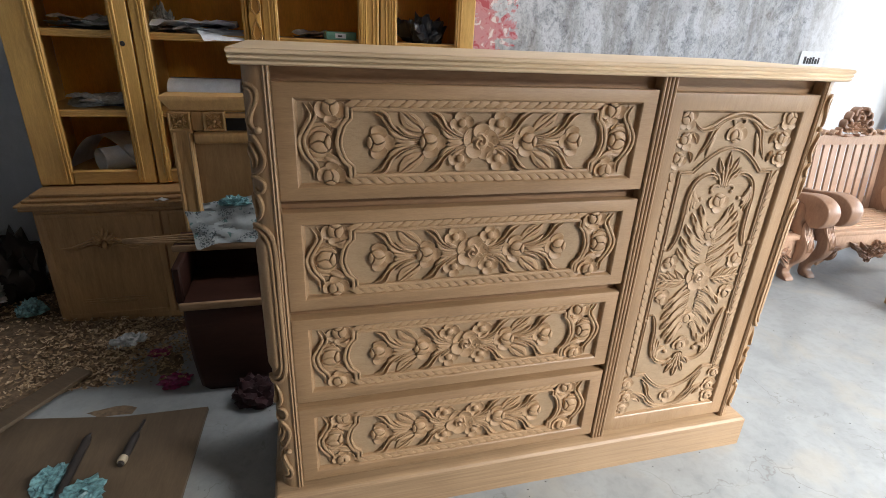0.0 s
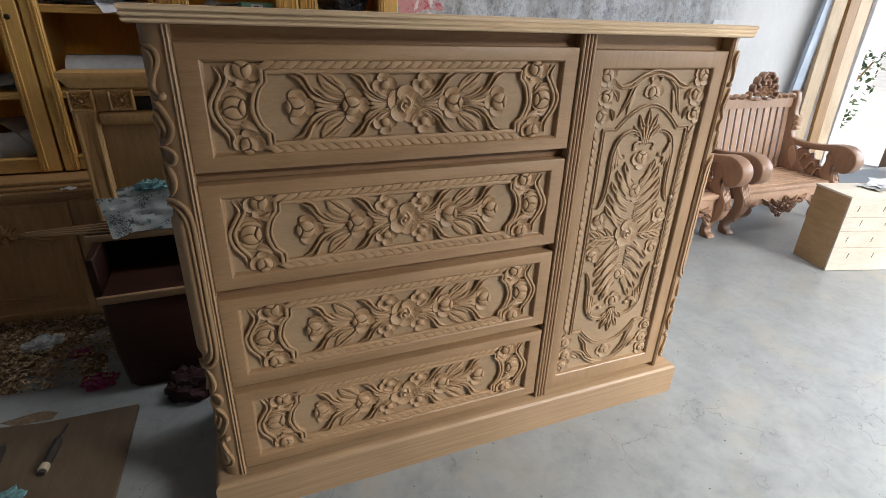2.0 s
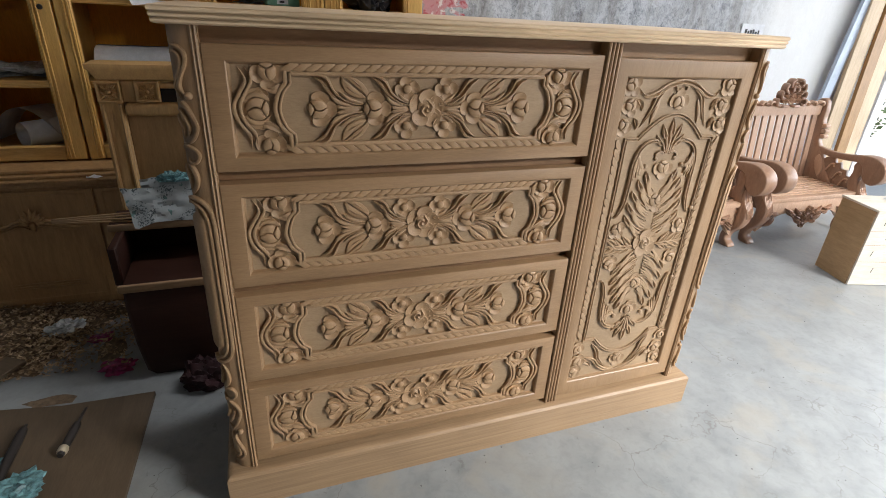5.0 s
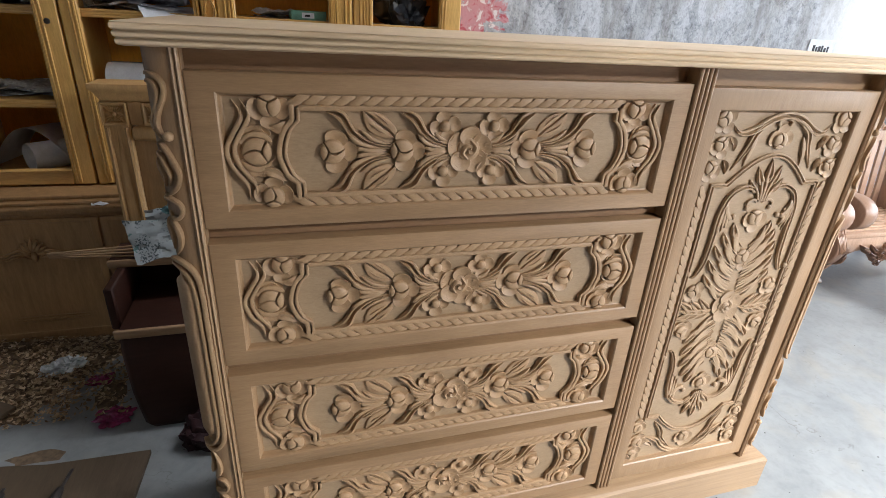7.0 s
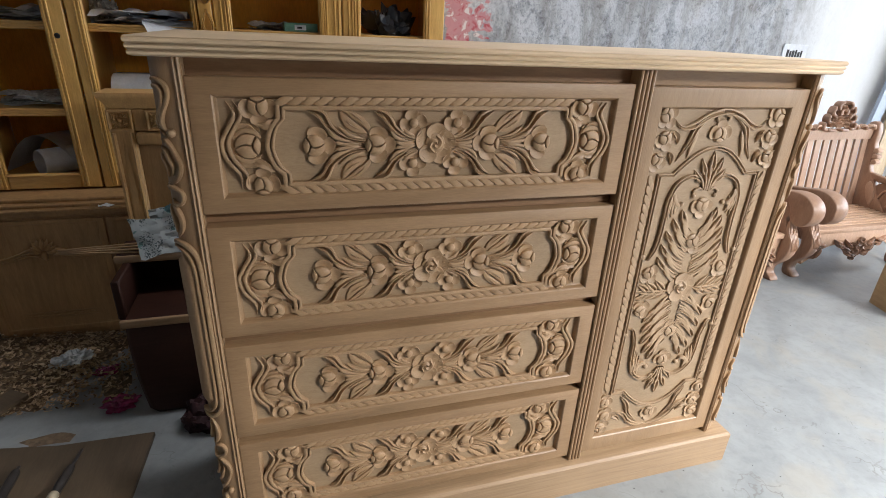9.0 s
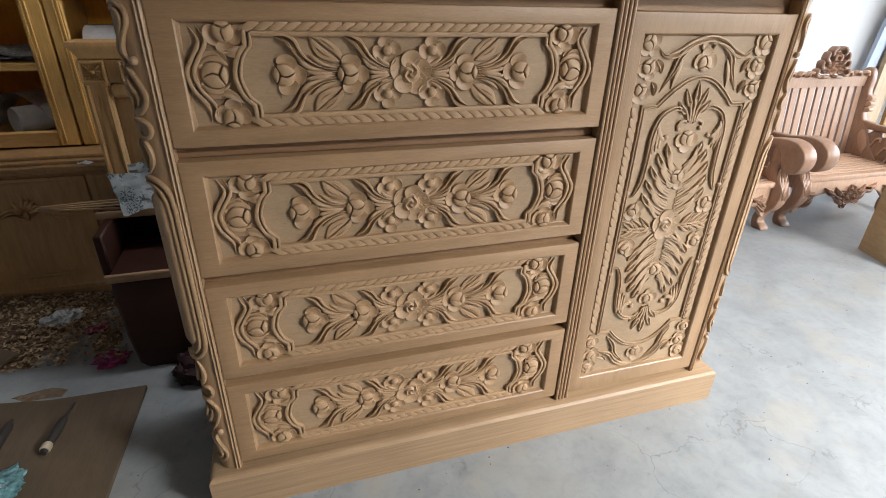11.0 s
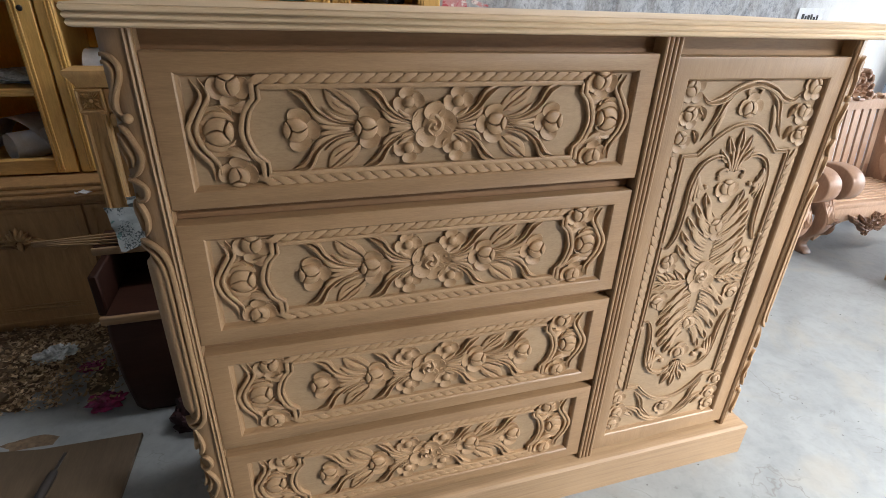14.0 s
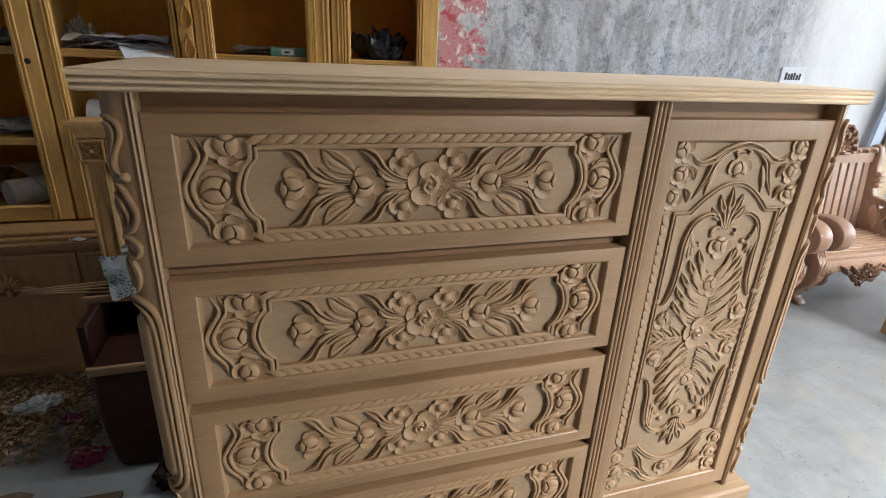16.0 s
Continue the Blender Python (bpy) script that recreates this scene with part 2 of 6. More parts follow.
def peeling_wall():
    m, n, l, b = material("peeling_limewash", 0.85)
    v = coords(n, l)
    v2 = coords(n, l, (1, 1, 0.8))
    big = noise_tex(n, l, v, 1.5, 5, 0.62, 0.6)
    patchy = noise_tex(n, l, v2, 3.2, 9, 0.7, 0.5)
    flake = noise_tex(n, l, v2, 11, 9, 0.74, 0.5)
    fine = noise_tex(n, l, v2, 48, 5, 0.65, 1.0)
    c = ramp(n, l, patchy, ((0.36, (0.13, 0.136, 0.15)), (0.46, (0.32, 0.35, 0.40)), (0.56, (0.44, 0.47, 0.52)), (0.66, (0.28, 0.265, 0.245))))
    c = mix(n, l, 0.45, c, ramp(n, l, flake, ((0.40, (0.07, 0.073, 0.08)), (0.47, (0.38, 0.40, 0.44)), (0.51, (0.72, 0.74, 0.77)), (0.58, (0.46, 0.48, 0.52)))))
    c = mix(n, l, 0.3, c, ramp(n, l, fine, ((0.38, (0.12, 0.12, 0.128)), (0.5, (0.55, 0.565, 0.59)), (0.7, (0.68, 0.69, 0.71)))))
    c = mix(n, l, ramp(n, l, big, ((0.5, (0, 0, 0)), (0.68, (0.75, 0.75, 0.75)))), c, mix(n, l, 0.5, c, (0.13, 0.115, 0.098)))
    streak = ramp(n, l, noise_tex(n, l, coords(n, l, (5, 5, 0.9)), 1.3, 7, 0.68, 0.3), ((0.50, (0, 0, 0)), (0.60, (0.7, 0.7, 0.7))))
    c = mix(n, l, streak, c, mix(n, l, 0.6, c, (0.16, 0.145, 0.125)))
    sep, tc = n.new("ShaderNodeSeparateXYZ"), n.new("ShaderNodeTexCoord")
    l.new(tc.outputs["Object"], sep.inputs[0])

    def band(sock, lo, hi, soft):
        a, z = n.new("ShaderNodeMapRange"), n.new("ShaderNodeMapRange")
        for k, p, q in ((a, lo, lo + soft), (z, hi, hi - soft)):
            k.inputs["From Min"].default_value, k.inputs["From Max"].default_value = p, q
            l.new(sock, k.inputs["Value"])
        x = n.new("ShaderNodeMath")
        x.operation = "MULTIPLY"
        l.new(a.outputs[0], x.inputs[0])
        l.new(z.outputs[0], x.inputs[1])
        return x.outputs[0]

    patch = n.new("ShaderNodeMath")
    patch.operation = "MULTIPLY"
    l.new(band(sep.outputs["X"], 1.08, 1.60, 0.14), patch.inputs[0])
    l.new(noise_tex(n, l, v, 6, 5, 0.6, 0.6), patch.inputs[1])
    pink = ramp(n, l, patch.outputs[0], ((0.44, (0, 0, 0)), (0.47, (1, 1, 1))))
    rose = ramp(n, l, noise_tex(n, l, v, 16, 6, 0.6, 0.8), ((0.40, (0.42, 0.09, 0.11)), (0.45, (0.52, 0.25, 0.27)), (0.56, (0.47, 0.22, 0.24)), (0.60, (0.68, 0.62, 0.62))))
    c = mix(n, l, pink, c, rose)
    plain_side = n.new("ShaderNodeMapRange")
    plain_side.inputs["From Min"].default_value, plain_side.inputs["From Max"].default_value = 0.6, -0.6
    l.new(sep.outputs["X"], plain_side.inputs["Value"])
    c = mix(n, l, plain_side.outputs[0], c, mix(n, l, 0.85, c, (0.40, 0.44, 0.50)))
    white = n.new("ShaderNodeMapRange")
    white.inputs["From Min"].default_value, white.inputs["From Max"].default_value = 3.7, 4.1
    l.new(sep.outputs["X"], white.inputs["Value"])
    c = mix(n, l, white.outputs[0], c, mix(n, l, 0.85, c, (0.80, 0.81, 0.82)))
    l.new(c, b.inputs["Base Color"])
    bump(n, l, b, flake, 0.5, 0.006)
    return m


M_floor, M_wall = concrete(), peeling_wall()

# ---- building blocks ----


def mesh_of(name, bm, mat, smooth=40):
    bmesh.ops.recalc_face_normals(bm, faces=bm.faces[:])
    me = bpy.data.meshes.new(name)
    bm.to_mesh(me)
    bm.free()
    me.materials.append(mat)
    if smooth:
        me.polygons.foreach_set("use_smooth", [True] * len(me.polygons))
        me.set_sharp_from_angle(angle=radians(smooth))
    return me


def part(name, bm, mat, parent, label="", at=(0, 0, 0), turn=None, smooth=40):
    """One mesh under a thing or a part. bm: a bmesh, or a mesh that several pieces share."""
    me = bm if isinstance(bm, bpy.types.Mesh) else mesh_of(name, bm, mat, smooth)
    ob = new(name, me)
    ob.parent, ob.location = parent, at
    if turn:
        ob.rotation_euler = turn
    return tagged(ob, label)


def thing(name, at, label, category, group="", turn=0.0):
    ob = new(name)
    ob.empty_display_size = 0.1
    ob.location, ob.rotation_euler = at, (0, 0, radians(turn))
    return tagged(ob, label, category, group)


def solo(name, bm, mat, label, category, at=(0, 0, 0), turn=(0, 0, 0), group="", kind="", smooth=40):
    ob = new(name, mesh_of(name, bm, mat, smooth))
    ob.location, ob.rotation_euler = at, turn
    return tagged(ob, label, category, group, kind)


def block(x0, x1, y0, y1, z0, z1, bevel=0.003, bm=None, seg=1):
    own = bm or bmesh.new()
    made = bmesh.ops.create_cube(own, size=1.0)["verts"]
    bmesh.ops.scale(own, vec=(x1 - x0, y1 - y0, z1 - z0), verts=made)
    bmesh.ops.translate(own, vec=((x0 + x1) / 2, (y0 + y1) / 2, (z0 + z1) / 2), verts=made)
    if bevel:
        edges = list({e for v in made for e in v.link_edges})
        bmesh.ops.bevel(own, geom=edges, offset=bevel, segments=seg, profile=0.5, affect="EDGES", clamp_overlap=True)
    return own


def curve(points, steps=8):
    """A smooth line through the points (Catmull-Rom)."""
    p = [Vector(q) for q in points]
    p = [2 * p[0] - p[1], *p, 2 * p[-1] - p[-2]]
    out = []
    for a, b, c, d in zip(p, p[1:], p[2:], p[3:]):
        for k in range(steps):
            t = k / steps
            out.append(0.5 * (2 * b + (c - a) * t + (2 * a - 5 * b + 4 * c - d) * t * t + (3 * b - a - 3 * c + d) * t ** 3))
    return [*out, p[-2]]


def rings(bm, rows, closed=True, caps=True):
    """Joins rows of points, each of one length, into a skin."""
    vs = [[bm.verts.new(q) for q in row] for row in rows]
    m = len(vs[0])
    for a, b in zip(vs, vs[1:]):
        for k in range(m if closed else m - 1):
            j = (k + 1) % m
            bm.faces.new((a[k], a[j], b[j], b[k]))
    if caps and closed:
        for row in (vs[0], vs[-1]):
            bm.faces.new(row)
    return bm


def sweep(points, profile, bm=None, up=(0, 0, 1), size=None):
    """A closed profile (across, up) along a line of points; size: a factor for each point."""
    own = bm or bmesh.new()
    up, p, rows = Vector(up), [Vector(q) for q in points], []
    for k, c in enumerate(p):
        along = (p[min(k + 1, len(p) - 1)] - p[max(k - 1, 0)]).normalized()
        side = along.cross(up).normalized()
        top = side.cross(along)
        s = size[k] if size else 1.0
        s = s if isinstance(s, tuple) else (s, s)
        rows.append([c + side * a * s[0] + top * b * s[1] for a, b in profile])
    return rings(own, rows)


def oval(a, b, n=10):
    return [(a * math.cos(2 * math.pi * k / n), b * math.sin(2 * math.pi * k / n)) for k in range(n)]


def lathe(profile, n=16, bm=None, at=(0, 0, 0)):
    own = bm or bmesh.new()
    rows = [[(at[0] + r * math.cos(2 * math.pi * k / n), at[1] + r * math.sin(2 * math.pi * k / n), at[2] + z) for k in range(n)] for r, z in profile]
    return rings(own, rows)


# Relief: carving in a plane (u across, v up), w out of the wood. lay() puts it on a surface.
HALF = [(-0.86, -0.15), (-1, 0.55), (-0.86, 0.90), (-0.50, 0.97), (0, 1), (0.50, 0.97), (0.86, 0.90), (1, 0.55), (0.86, -0.15)]
TWIN = [(-0.86, -0.15), (-1, 0.62), (-0.82, 0.95), (-0.46, 1.0), (-0.10, 0.10), (0.10, 0.10), (0.46, 1.0), (0.82, 0.95), (1, 0.62), (0.86, -0.15)]
BLADE = [(-0.86, -0.15), (-1, 0.65), (-0.86, 1.0), (-0.5, 0.72), (-0.07, 0.22), (0.07, 0.22), (0.5, 0.72), (0.86, 1.0), (1, 0.65), (0.86, -0.15)]
RIDGE = [(-0.86, -0.15), (-1, 0.30), (-0.5, 0.62), (0, 1), (0.5, 0.62), (1, 0.30), (0.86, -0.15)]
FLAT_LEAF = [(-0.88, -0.15), (-1, 0.62), (-0.92, 0.98), (-0.55, 0.90), (0, 0.78), (0.55, 0.90), (0.92, 0.98), (1, 0.62), (0.88, -0.15)]


CUT = 1.0  # overall depth of the carving


def flat(ground=0.0):
    return lambda u, v, w: (u, ground - CUT * w, v)


def even(s):
    return 1.0


def tips(s):
    return max(0.06, min(1.0, 4.5 * s, 4.5 * (1 - s)))


def leafy(s):
    return max(0.04, math.sin(math.pi * min(1, s ** 0.75)) ** 0.8)


def swan(s):
    """Pointed and broad near its tip, then a long narrowing stem."""
    return max(0.06, math.sin(math.pi / 2 * s / 0.3) ** 0.75) if s < 0.3 else 1 - 0.70 * ((s - 0.3) / 0.7) ** 0.7


def strip(points, wide, high, profile=HALF, shape=tips, bm=None, lay=None, steps=7, rise=None):
    """A carved ridge or leaf along a line in the plane."""
    own, lay = bm or bmesh.new(), lay or flat()
    line = curve([(u, v, 0) for u, v in points], steps) if len(points) > 2 else [Vector((*points[0], 0)).lerp(Vector((*points[1], 0)), k / steps) for k in range(steps + 1)]
    rows, n = [], len(line) - 1
    for k, c in enumerate(line):
        along = (line[min(k + 1, n)] - line[max(k - 1, 0)]).normalized()
        side, f = Vector((-along.y, along.x, 0)), shape(k / n)
        h = 1.18 * high * (0.25 + 0.75 * f) * (rise(k / n) if rise else 1.0)
        rows.append([lay(*(c + side * a * wide * f).xy, b * h) for a, b in profile])
    return rings(own, rows, closed=False)


def moulding(points, wide, high, profile=TWIN, bm=None, lay=None):
    """A closed moulding along straight runs and bends, mitred at its corners."""
    own, lay, n, rows = bm or bmesh.new(), lay or flat(), len(points), []
    for k in range(n):
        p, a, b = Vector(points[k]), Vector(points[k - 1]), Vector(points[(k + 1) % n])
        d0, d1 = (p - a).normalized(), (b - p).normalized()
        n0, n1 = Vector((-d0.y, d0.x)), Vector((-d1.y, d1.x))
        m = (n0 + n1).normalized()
        m = m / max(0.5, m.dot(n0))
        rows.append([lay(p.x + m.x * wide * q, p.y + m.y * wide * q, h * high) for q, h in profile])
    return rings(own, rows + rows[:1], closed=False)


def knit(bm):
    """Ties the petals of one carved flower together behind the wood's surface."""
    left, firsts = set(bm.verts), []
    for seed in bm.verts[:]:
        if seed not in left:
            continue
        left.discard(seed)
        todo, isle = [seed], []
        while todo:
            v = todo.pop()
            isle.append(v)
            for e in v.link_edges:
                w = e.other_vert(v)
                if w in left:
                    left.discard(w)
                    todo.append(w)
        firsts.append(sorted(isle, key=lambda v: -v.co.y)[:2])
    for (a, b), (c, d) in zip(firsts, firsts[1:]):
        bm.faces.new((a, b, c))
    return bm


def dish(cu, cv, ru, rv, turn, base, cup, tip=0.0, bm=None, lay=None, n=14, dome=0.0):
    """A petal: an oval with a raised rim (cup) or a swelling (dome); tip lifts its outer end."""
    own, lay = bm or bmesh.new(), lay or flat()
    ca, sa, rows = math.cos(turn), math.sin(turn), []
    for r, edge in ((0.84, -1), (1.0, 0.55), (0.95, 0.92), (0.82, 1), (0.6, 1), (0.32, 1), (0.06, 1)):
        row = []
        for k in range(n):
            a = 2 * math.pi * k / n
            x, y = r * math.cos(a), r * math.sin(a)
            w = -0.002 if edge < 0 else (base + cup * r * r + dome * math.sqrt(max(0, 1 - r * r)) + tip * x) * edge
            row.append(lay(cu + ca * x * ru - sa * y * rv, cv + sa * x * ru + ca * y * rv, w))
        rows.append(row)
    return rings(own, rows)


def pad(outline, high, bm=None, lay=None, base=None, dome=0.25):
    """A carved lobe of any outline: a rounded edge and a swelling face, upon a base height."""
    own, lay = bm or bmesh.new(), lay or flat()
    n = len(outline)
    cu, cv = sum(p[0] for p in outline) / n, sum(p[1] for p in outline) / n
    rows = []
    for q, f in ((1.0, None), (1.0, 0.42), (0.965, 0.70), (0.90, 0.88), (0.76, 0.97), (0.5, 1 + 0.7 * dome), (0.08, 1 + dome)):
        row = []
        for u, v in outline:
            x, y = cu + (u - cu) * q, cv + (v - cv) * q
            b = base(x, y) if base else 0.0
            row.append(lay(x, y, -0.002 if f is None else b * (0.55 + 0.45 * min(1, f)) + high * f))
        rows.append(row)
    return rings(own, rows)


def arc(a0, a1, n=7, r=1.0):
    return [(r * math.cos(radians(a0 + (a1 - a0) * k / n)), r * math.sin(radians(a0 + (a1 - a0) * k / n))) for k in range(n + 1)]


def run(points, steps=3):
    """A smooth line through points of the plane, as pairs."""
    return [(q.x, q.y) for q in curve([(u, v, 0) for u, v in points], steps)]


# a closed bud: an upper and a lower lip about a lens
LIPS = (arc(16, 128, 9) + run([(-0.56, 0.60), (-0.36, 0.28), (-0.26, 0.02), (0.10, -0.10), (0.55, 0.00), (0.86, 0.16)]),
        arc(232, 370, 10) + run([(0.80, 0.05), (0.52, -0.10), (0.10, -0.20), (-0.28, -0.10), (-0.40, -0.36), (-0.54, -0.64)]),
        arc(138, 222, 7) + run([(-0.60, -0.52), (-0.46, -0.26), (-0.40, 0.0), (-0.46, 0.26), (-0.60, 0.52)]))


def rose_head(r, lay=None, spiral=True, petals=5, turn=0.3, bm=None, cu=0.0, cv=0.0):
    """An open rose: cupped outer petals round a heart with a curling line."""
    own, lay2 = bm or bmesh.new(), lay or flat()
    for k in range(petals):
        a = turn + 2 * math.pi * k / petals
        dish(cu + 0.60 * r * math.cos(a), cv + 0.60 * r * math.sin(a), 0.41 * r, (0.54 - 0.05 * (k % 2)) * r, a + 0.25, 0.0016 + 0.0024 * (k % 2), 0.0062, 0.0030, own, lay, 18, 0.0)

    def heart(u, v):
        return 0.0062 + 0.0062 * math.sqrt(max(0.0, 1 - ((u - cu) ** 2 + (v - cv) ** 2) / (0.50 * r) ** 2))

    dish(cu, cv, 0.50 * r, 0.50 * r, 0, 0.0040, 0.0, 0, own, lay, 20, 0.0040)

    def on(u, v, w):
        return lay2(u, v, -0.002 if w < 0 else w + heart(u, v) - 0.0035)

    for off in (0.0, math.pi):
        strip([(cu + 0.40 * r * s * math.cos(off + 4.6 * s), cv + 0.40 * r * s * math.sin(off + 4.6 * s)) for s in (0.12, 0.32, 0.55, 0.78, 1.0)], 0.108 * r, 0.0052, RIDGE, lambda s: max(0.25, math.sin(math.pi * (0.12 + 0.80 * s)) ** 0.6), own, on, 6)
    return knit(own)


def bud_head(r, lay=None, turn=0.0, bm=None, cu=0.0, cv=0.0, curls=False):
    """A half-open flower: a closed bud of lips about a lens, with cupped petals above, below and behind."""
    own = bm or bmesh.new()
    c, s = math.cos(turn), math.sin(turn)

    def at(x, y):
        return cu + (c * x - s * y) * r, cv + (s * x + c * y) * r

    petals = [(0.02, 0.60, 1.30, 0.40, 0.54), (0.02, -0.60, -1.30, 0.40, 0.54), (0.60, 0.0, 0.0, 0.38, 0.48)]
    if curls:
        petals += [(-0.42, 0.80, 2.0, 0.20, 0.34), (-0.42, -0.80, -2.0, 0.20, 0.34)]
    for x, y, a, ru, rv in petals:
        dish(*at(x, y), ru * r, rv * r, turn + a, 0.0018, 0.0056, 0.0022, own, lay, 18, 0.0)
    size, mid = 0.56 * r, at(-0.16, 0)
    for a0, a1 in ((30, 150), (210, 330)) if curls else ():
        strip([(mid[0] + 1.24 * size * math.cos(turn + radians(a)), mid[1] + 1.24 * size * math.sin(turn + radians(a))) for a in np.linspace(a0, a1, 5)], 0.125 * r, 0.0085, HALF, leafy, own, lay, 5)

    def ball(u, v):
        return 0.0046 + 0.0056 * math.sqrt(max(0.0, 1 - ((u - mid[0]) ** 2 + (v - mid[1]) ** 2) / (1.08 * size) ** 2))

    for lobe in LIPS:
        pad([(mid[0] + size * (c * x - s * y), mid[1] + size * (s * x + c * y)) for x, y in lobe], 0.0028, own, lay, ball, 0.25)
    return knit(own)


def blossom(r, lay=None, bm=None, cu=0.0, cv=0.0, petals=4, turn=0.6):
    """A small flower of round cupped petals about a ball."""
    own = bm or bmesh.new()
    for k in range(petals):
        a = turn + 2 * math.pi * k / petals
        dish(cu + 0.62 * r * math.cos(a), cv + 0.62 * r * math.sin(a), 0.40 * r, 0.52 * r, a + 0.2, 0.0026, 0.0052, 0.0022, own, lay, 14, 0.0004)
    dish(cu, cv, 0.37 * r, 0.37 * r, 0, 0.005, 0, 0, own, lay, 14, 0.0082)
    return own


def rope(length, wide, high, lay=None, pitch=0.027, lean=1.0, upright=False):
    """A twisted rope moulding: slanting lobes in a row."""
    own, count = bmesh.new(), max(2, round(length / pitch))
    pitch = length / count
    for k in range(count):
        c = (k + 0.5) * pitch - length / 2
        d = pitch * 0.80
        line = [(c - d, -wide * 0.98 * lean), (c - 0.30 * d, -wide * 0.5 * lean), (c + 0.30 * d, wide * 0.5 * lean), (c + d, wide * 0.98 * lean)]
        strip([(b, a) for a, b in line] if upright else line, pitch * 0.31, high, HALF, lambda s: max(0.2, math.sin(math.pi * min(1, max(0.0, 0.05 + 0.90 * s))) ** 0.4), own, lay, 4)
    return own


def recessed(x0, x1, z0, z1, i0, i1, k0, k1, depth, thick, bev=0.003, slope=0.003):
    """A board with a sunk field: its face at y = 0, the field at y = depth."""
    bm, e = bmesh.new(), bev

    def ring(a, b, c, d, y):
        return [(a, y, c), (b, y, c), (b, y, d), (a, y, d)]

    rows = [ring(x0, x1, z0, z1, thick), ring(x0, x1, z0, z1, e), ring(x0 + 0.3 * e, x1 - 0.3 * e, z0 + 0.3 * e, z1 - 0.3 * e, 0.3 * e), ring(x0 + e, x1 - e, z0 + e, z1 - e, 0),
            ring(i0 - 0.0032, i1 + 0.0032, k0 - 0.0032, k1 + 0.0032, 0), ring(i0, i1, k0, k1, 0.0028), ring(i0 + slope, i1 - slope, k0 + slope, k1 - slope, depth - 0.001), ring(i0 + slope + 0.002, i1 - slope - 0.002, k0 + slope + 0.002, k1 - slope - 0.002, depth)]
    return rings(bm, rows)


# ---- structure ----
ROOF = 4.5
FLOOR_X0, FLOOR_X1, FLOOR_Y0, WALL_Y = -1.75, 7.0, -2.9, 2.05

bm = bmesh.new()
bmesh.ops.create_grid(bm, x_segments=2, y_segments=2, size=1)
bmesh.ops.scale(bm, vec=(60, 60, 1), verts=bm.verts[:])
solo("ground", bm, M_soil, "pale dry earth yard outside the workshop", "ground", (0, 0, -0.06), kind="structure")
solo("floor", block(FLOOR_X0, FLOOR_X1 + 0.1, FLOOR_Y0, WALL_Y + 0.05, -0.05, 0, 0), M_floor, "smooth grey stained concrete workshop floor", "floor", kind="structure")
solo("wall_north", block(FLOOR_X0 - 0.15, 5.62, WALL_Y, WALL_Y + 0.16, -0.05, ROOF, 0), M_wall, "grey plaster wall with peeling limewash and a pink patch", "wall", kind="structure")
solo("wall_west", block(FLOOR_X0 - 0.15, FLOOR_X0, FLOOR_Y0, WALL_Y - 0.003, -0.05, ROOF, 0), M_bluewall, "blue-grey limewashed side wall in shade", "wall", kind="structure")
solo("wall_lintel", block(5.62, FLOOR_X1 + 0.15, WALL_Y, WALL_Y + 0.16, 2.5, ROOF, 0), M_wall, "plaster lintel over the open doorway", "wall", kind="structure")


def pierced(name, x0, x1, y0, y1, hole, label, along="x"):
    """A wall with one opening through it (a, b, sill, head)."""
    a, b, s, h = hole
    bm = bmesh.new()
    lo, hi = (x0, x1) if along == "x" else (y0, y1)
    for p, q, r, t in ((lo, a, -0.05, ROOF), (b, hi, -0.05, ROOF), (a, b, h, ROOF), (a, b, -0.05, s)):
        if q - p > 0.01 and t - r > 0.01:
            if along == "x":
                block(p, q, y0, y1, r, t, 0, bm)
            else:
                block(x0, x1, p, q, r, t, 0, bm)
    solo(name, bm, M_bare, label, "wall", kind="structure")


pierced("wall_east", FLOOR_X1, FLOOR_X1 + 0.15, FLOOR_Y0, WALL_Y + 0.16, (-2.3, 1.9, 0.0, 2.85), "unseen brown plaster wall with a wide open shop front", "y")
# unseen wall; jamb and lintel set to dim the chest's upper left
pierced("wall_south", FLOOR_X0 - 0.15, FLOOR_X1 + 0.15, FLOOR_Y0 - 0.15, FLOOR_Y0, (2.8, 6.9, 0.15, 3.05), "unseen brown plaster wall with an opening cut to shape light")
# added roof opening, made to hold the fill lamp
ADDED_ROOF_HOLE = (1.1, 3.9, 0.55, 1.25)
bm, (la, lb, lc, ld) = bmesh.new(), ADDED_ROOF_HOLE
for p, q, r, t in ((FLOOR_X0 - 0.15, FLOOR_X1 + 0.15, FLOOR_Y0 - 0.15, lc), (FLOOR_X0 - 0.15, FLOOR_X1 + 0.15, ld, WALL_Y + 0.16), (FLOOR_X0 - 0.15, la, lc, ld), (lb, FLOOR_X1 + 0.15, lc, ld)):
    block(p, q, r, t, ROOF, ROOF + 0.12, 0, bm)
solo("ceiling", bm, M_ceil, "plain unseen ceiling slab, kept dark, with an added opening", "ceiling", kind="structure")
# added opaque sheet keeps the sun out of the roof opening
solo("window_1", block(la - 0.1, lb + 0.1, lc - 0.1, ld + 0.1, ROOF + 0.121, ROOF + 0.13, 0), M_paper, "added white sheet closing the unseen roof opening", "roof light", kind="structure")

# ---- the carved chest ----
chest = thing("chest_of_drawers", (0, 0, 0), "raw teak chest of drawers carved with roses and leaves", "chest of drawers")
RG = 0.0142  # depth of the sunk fields

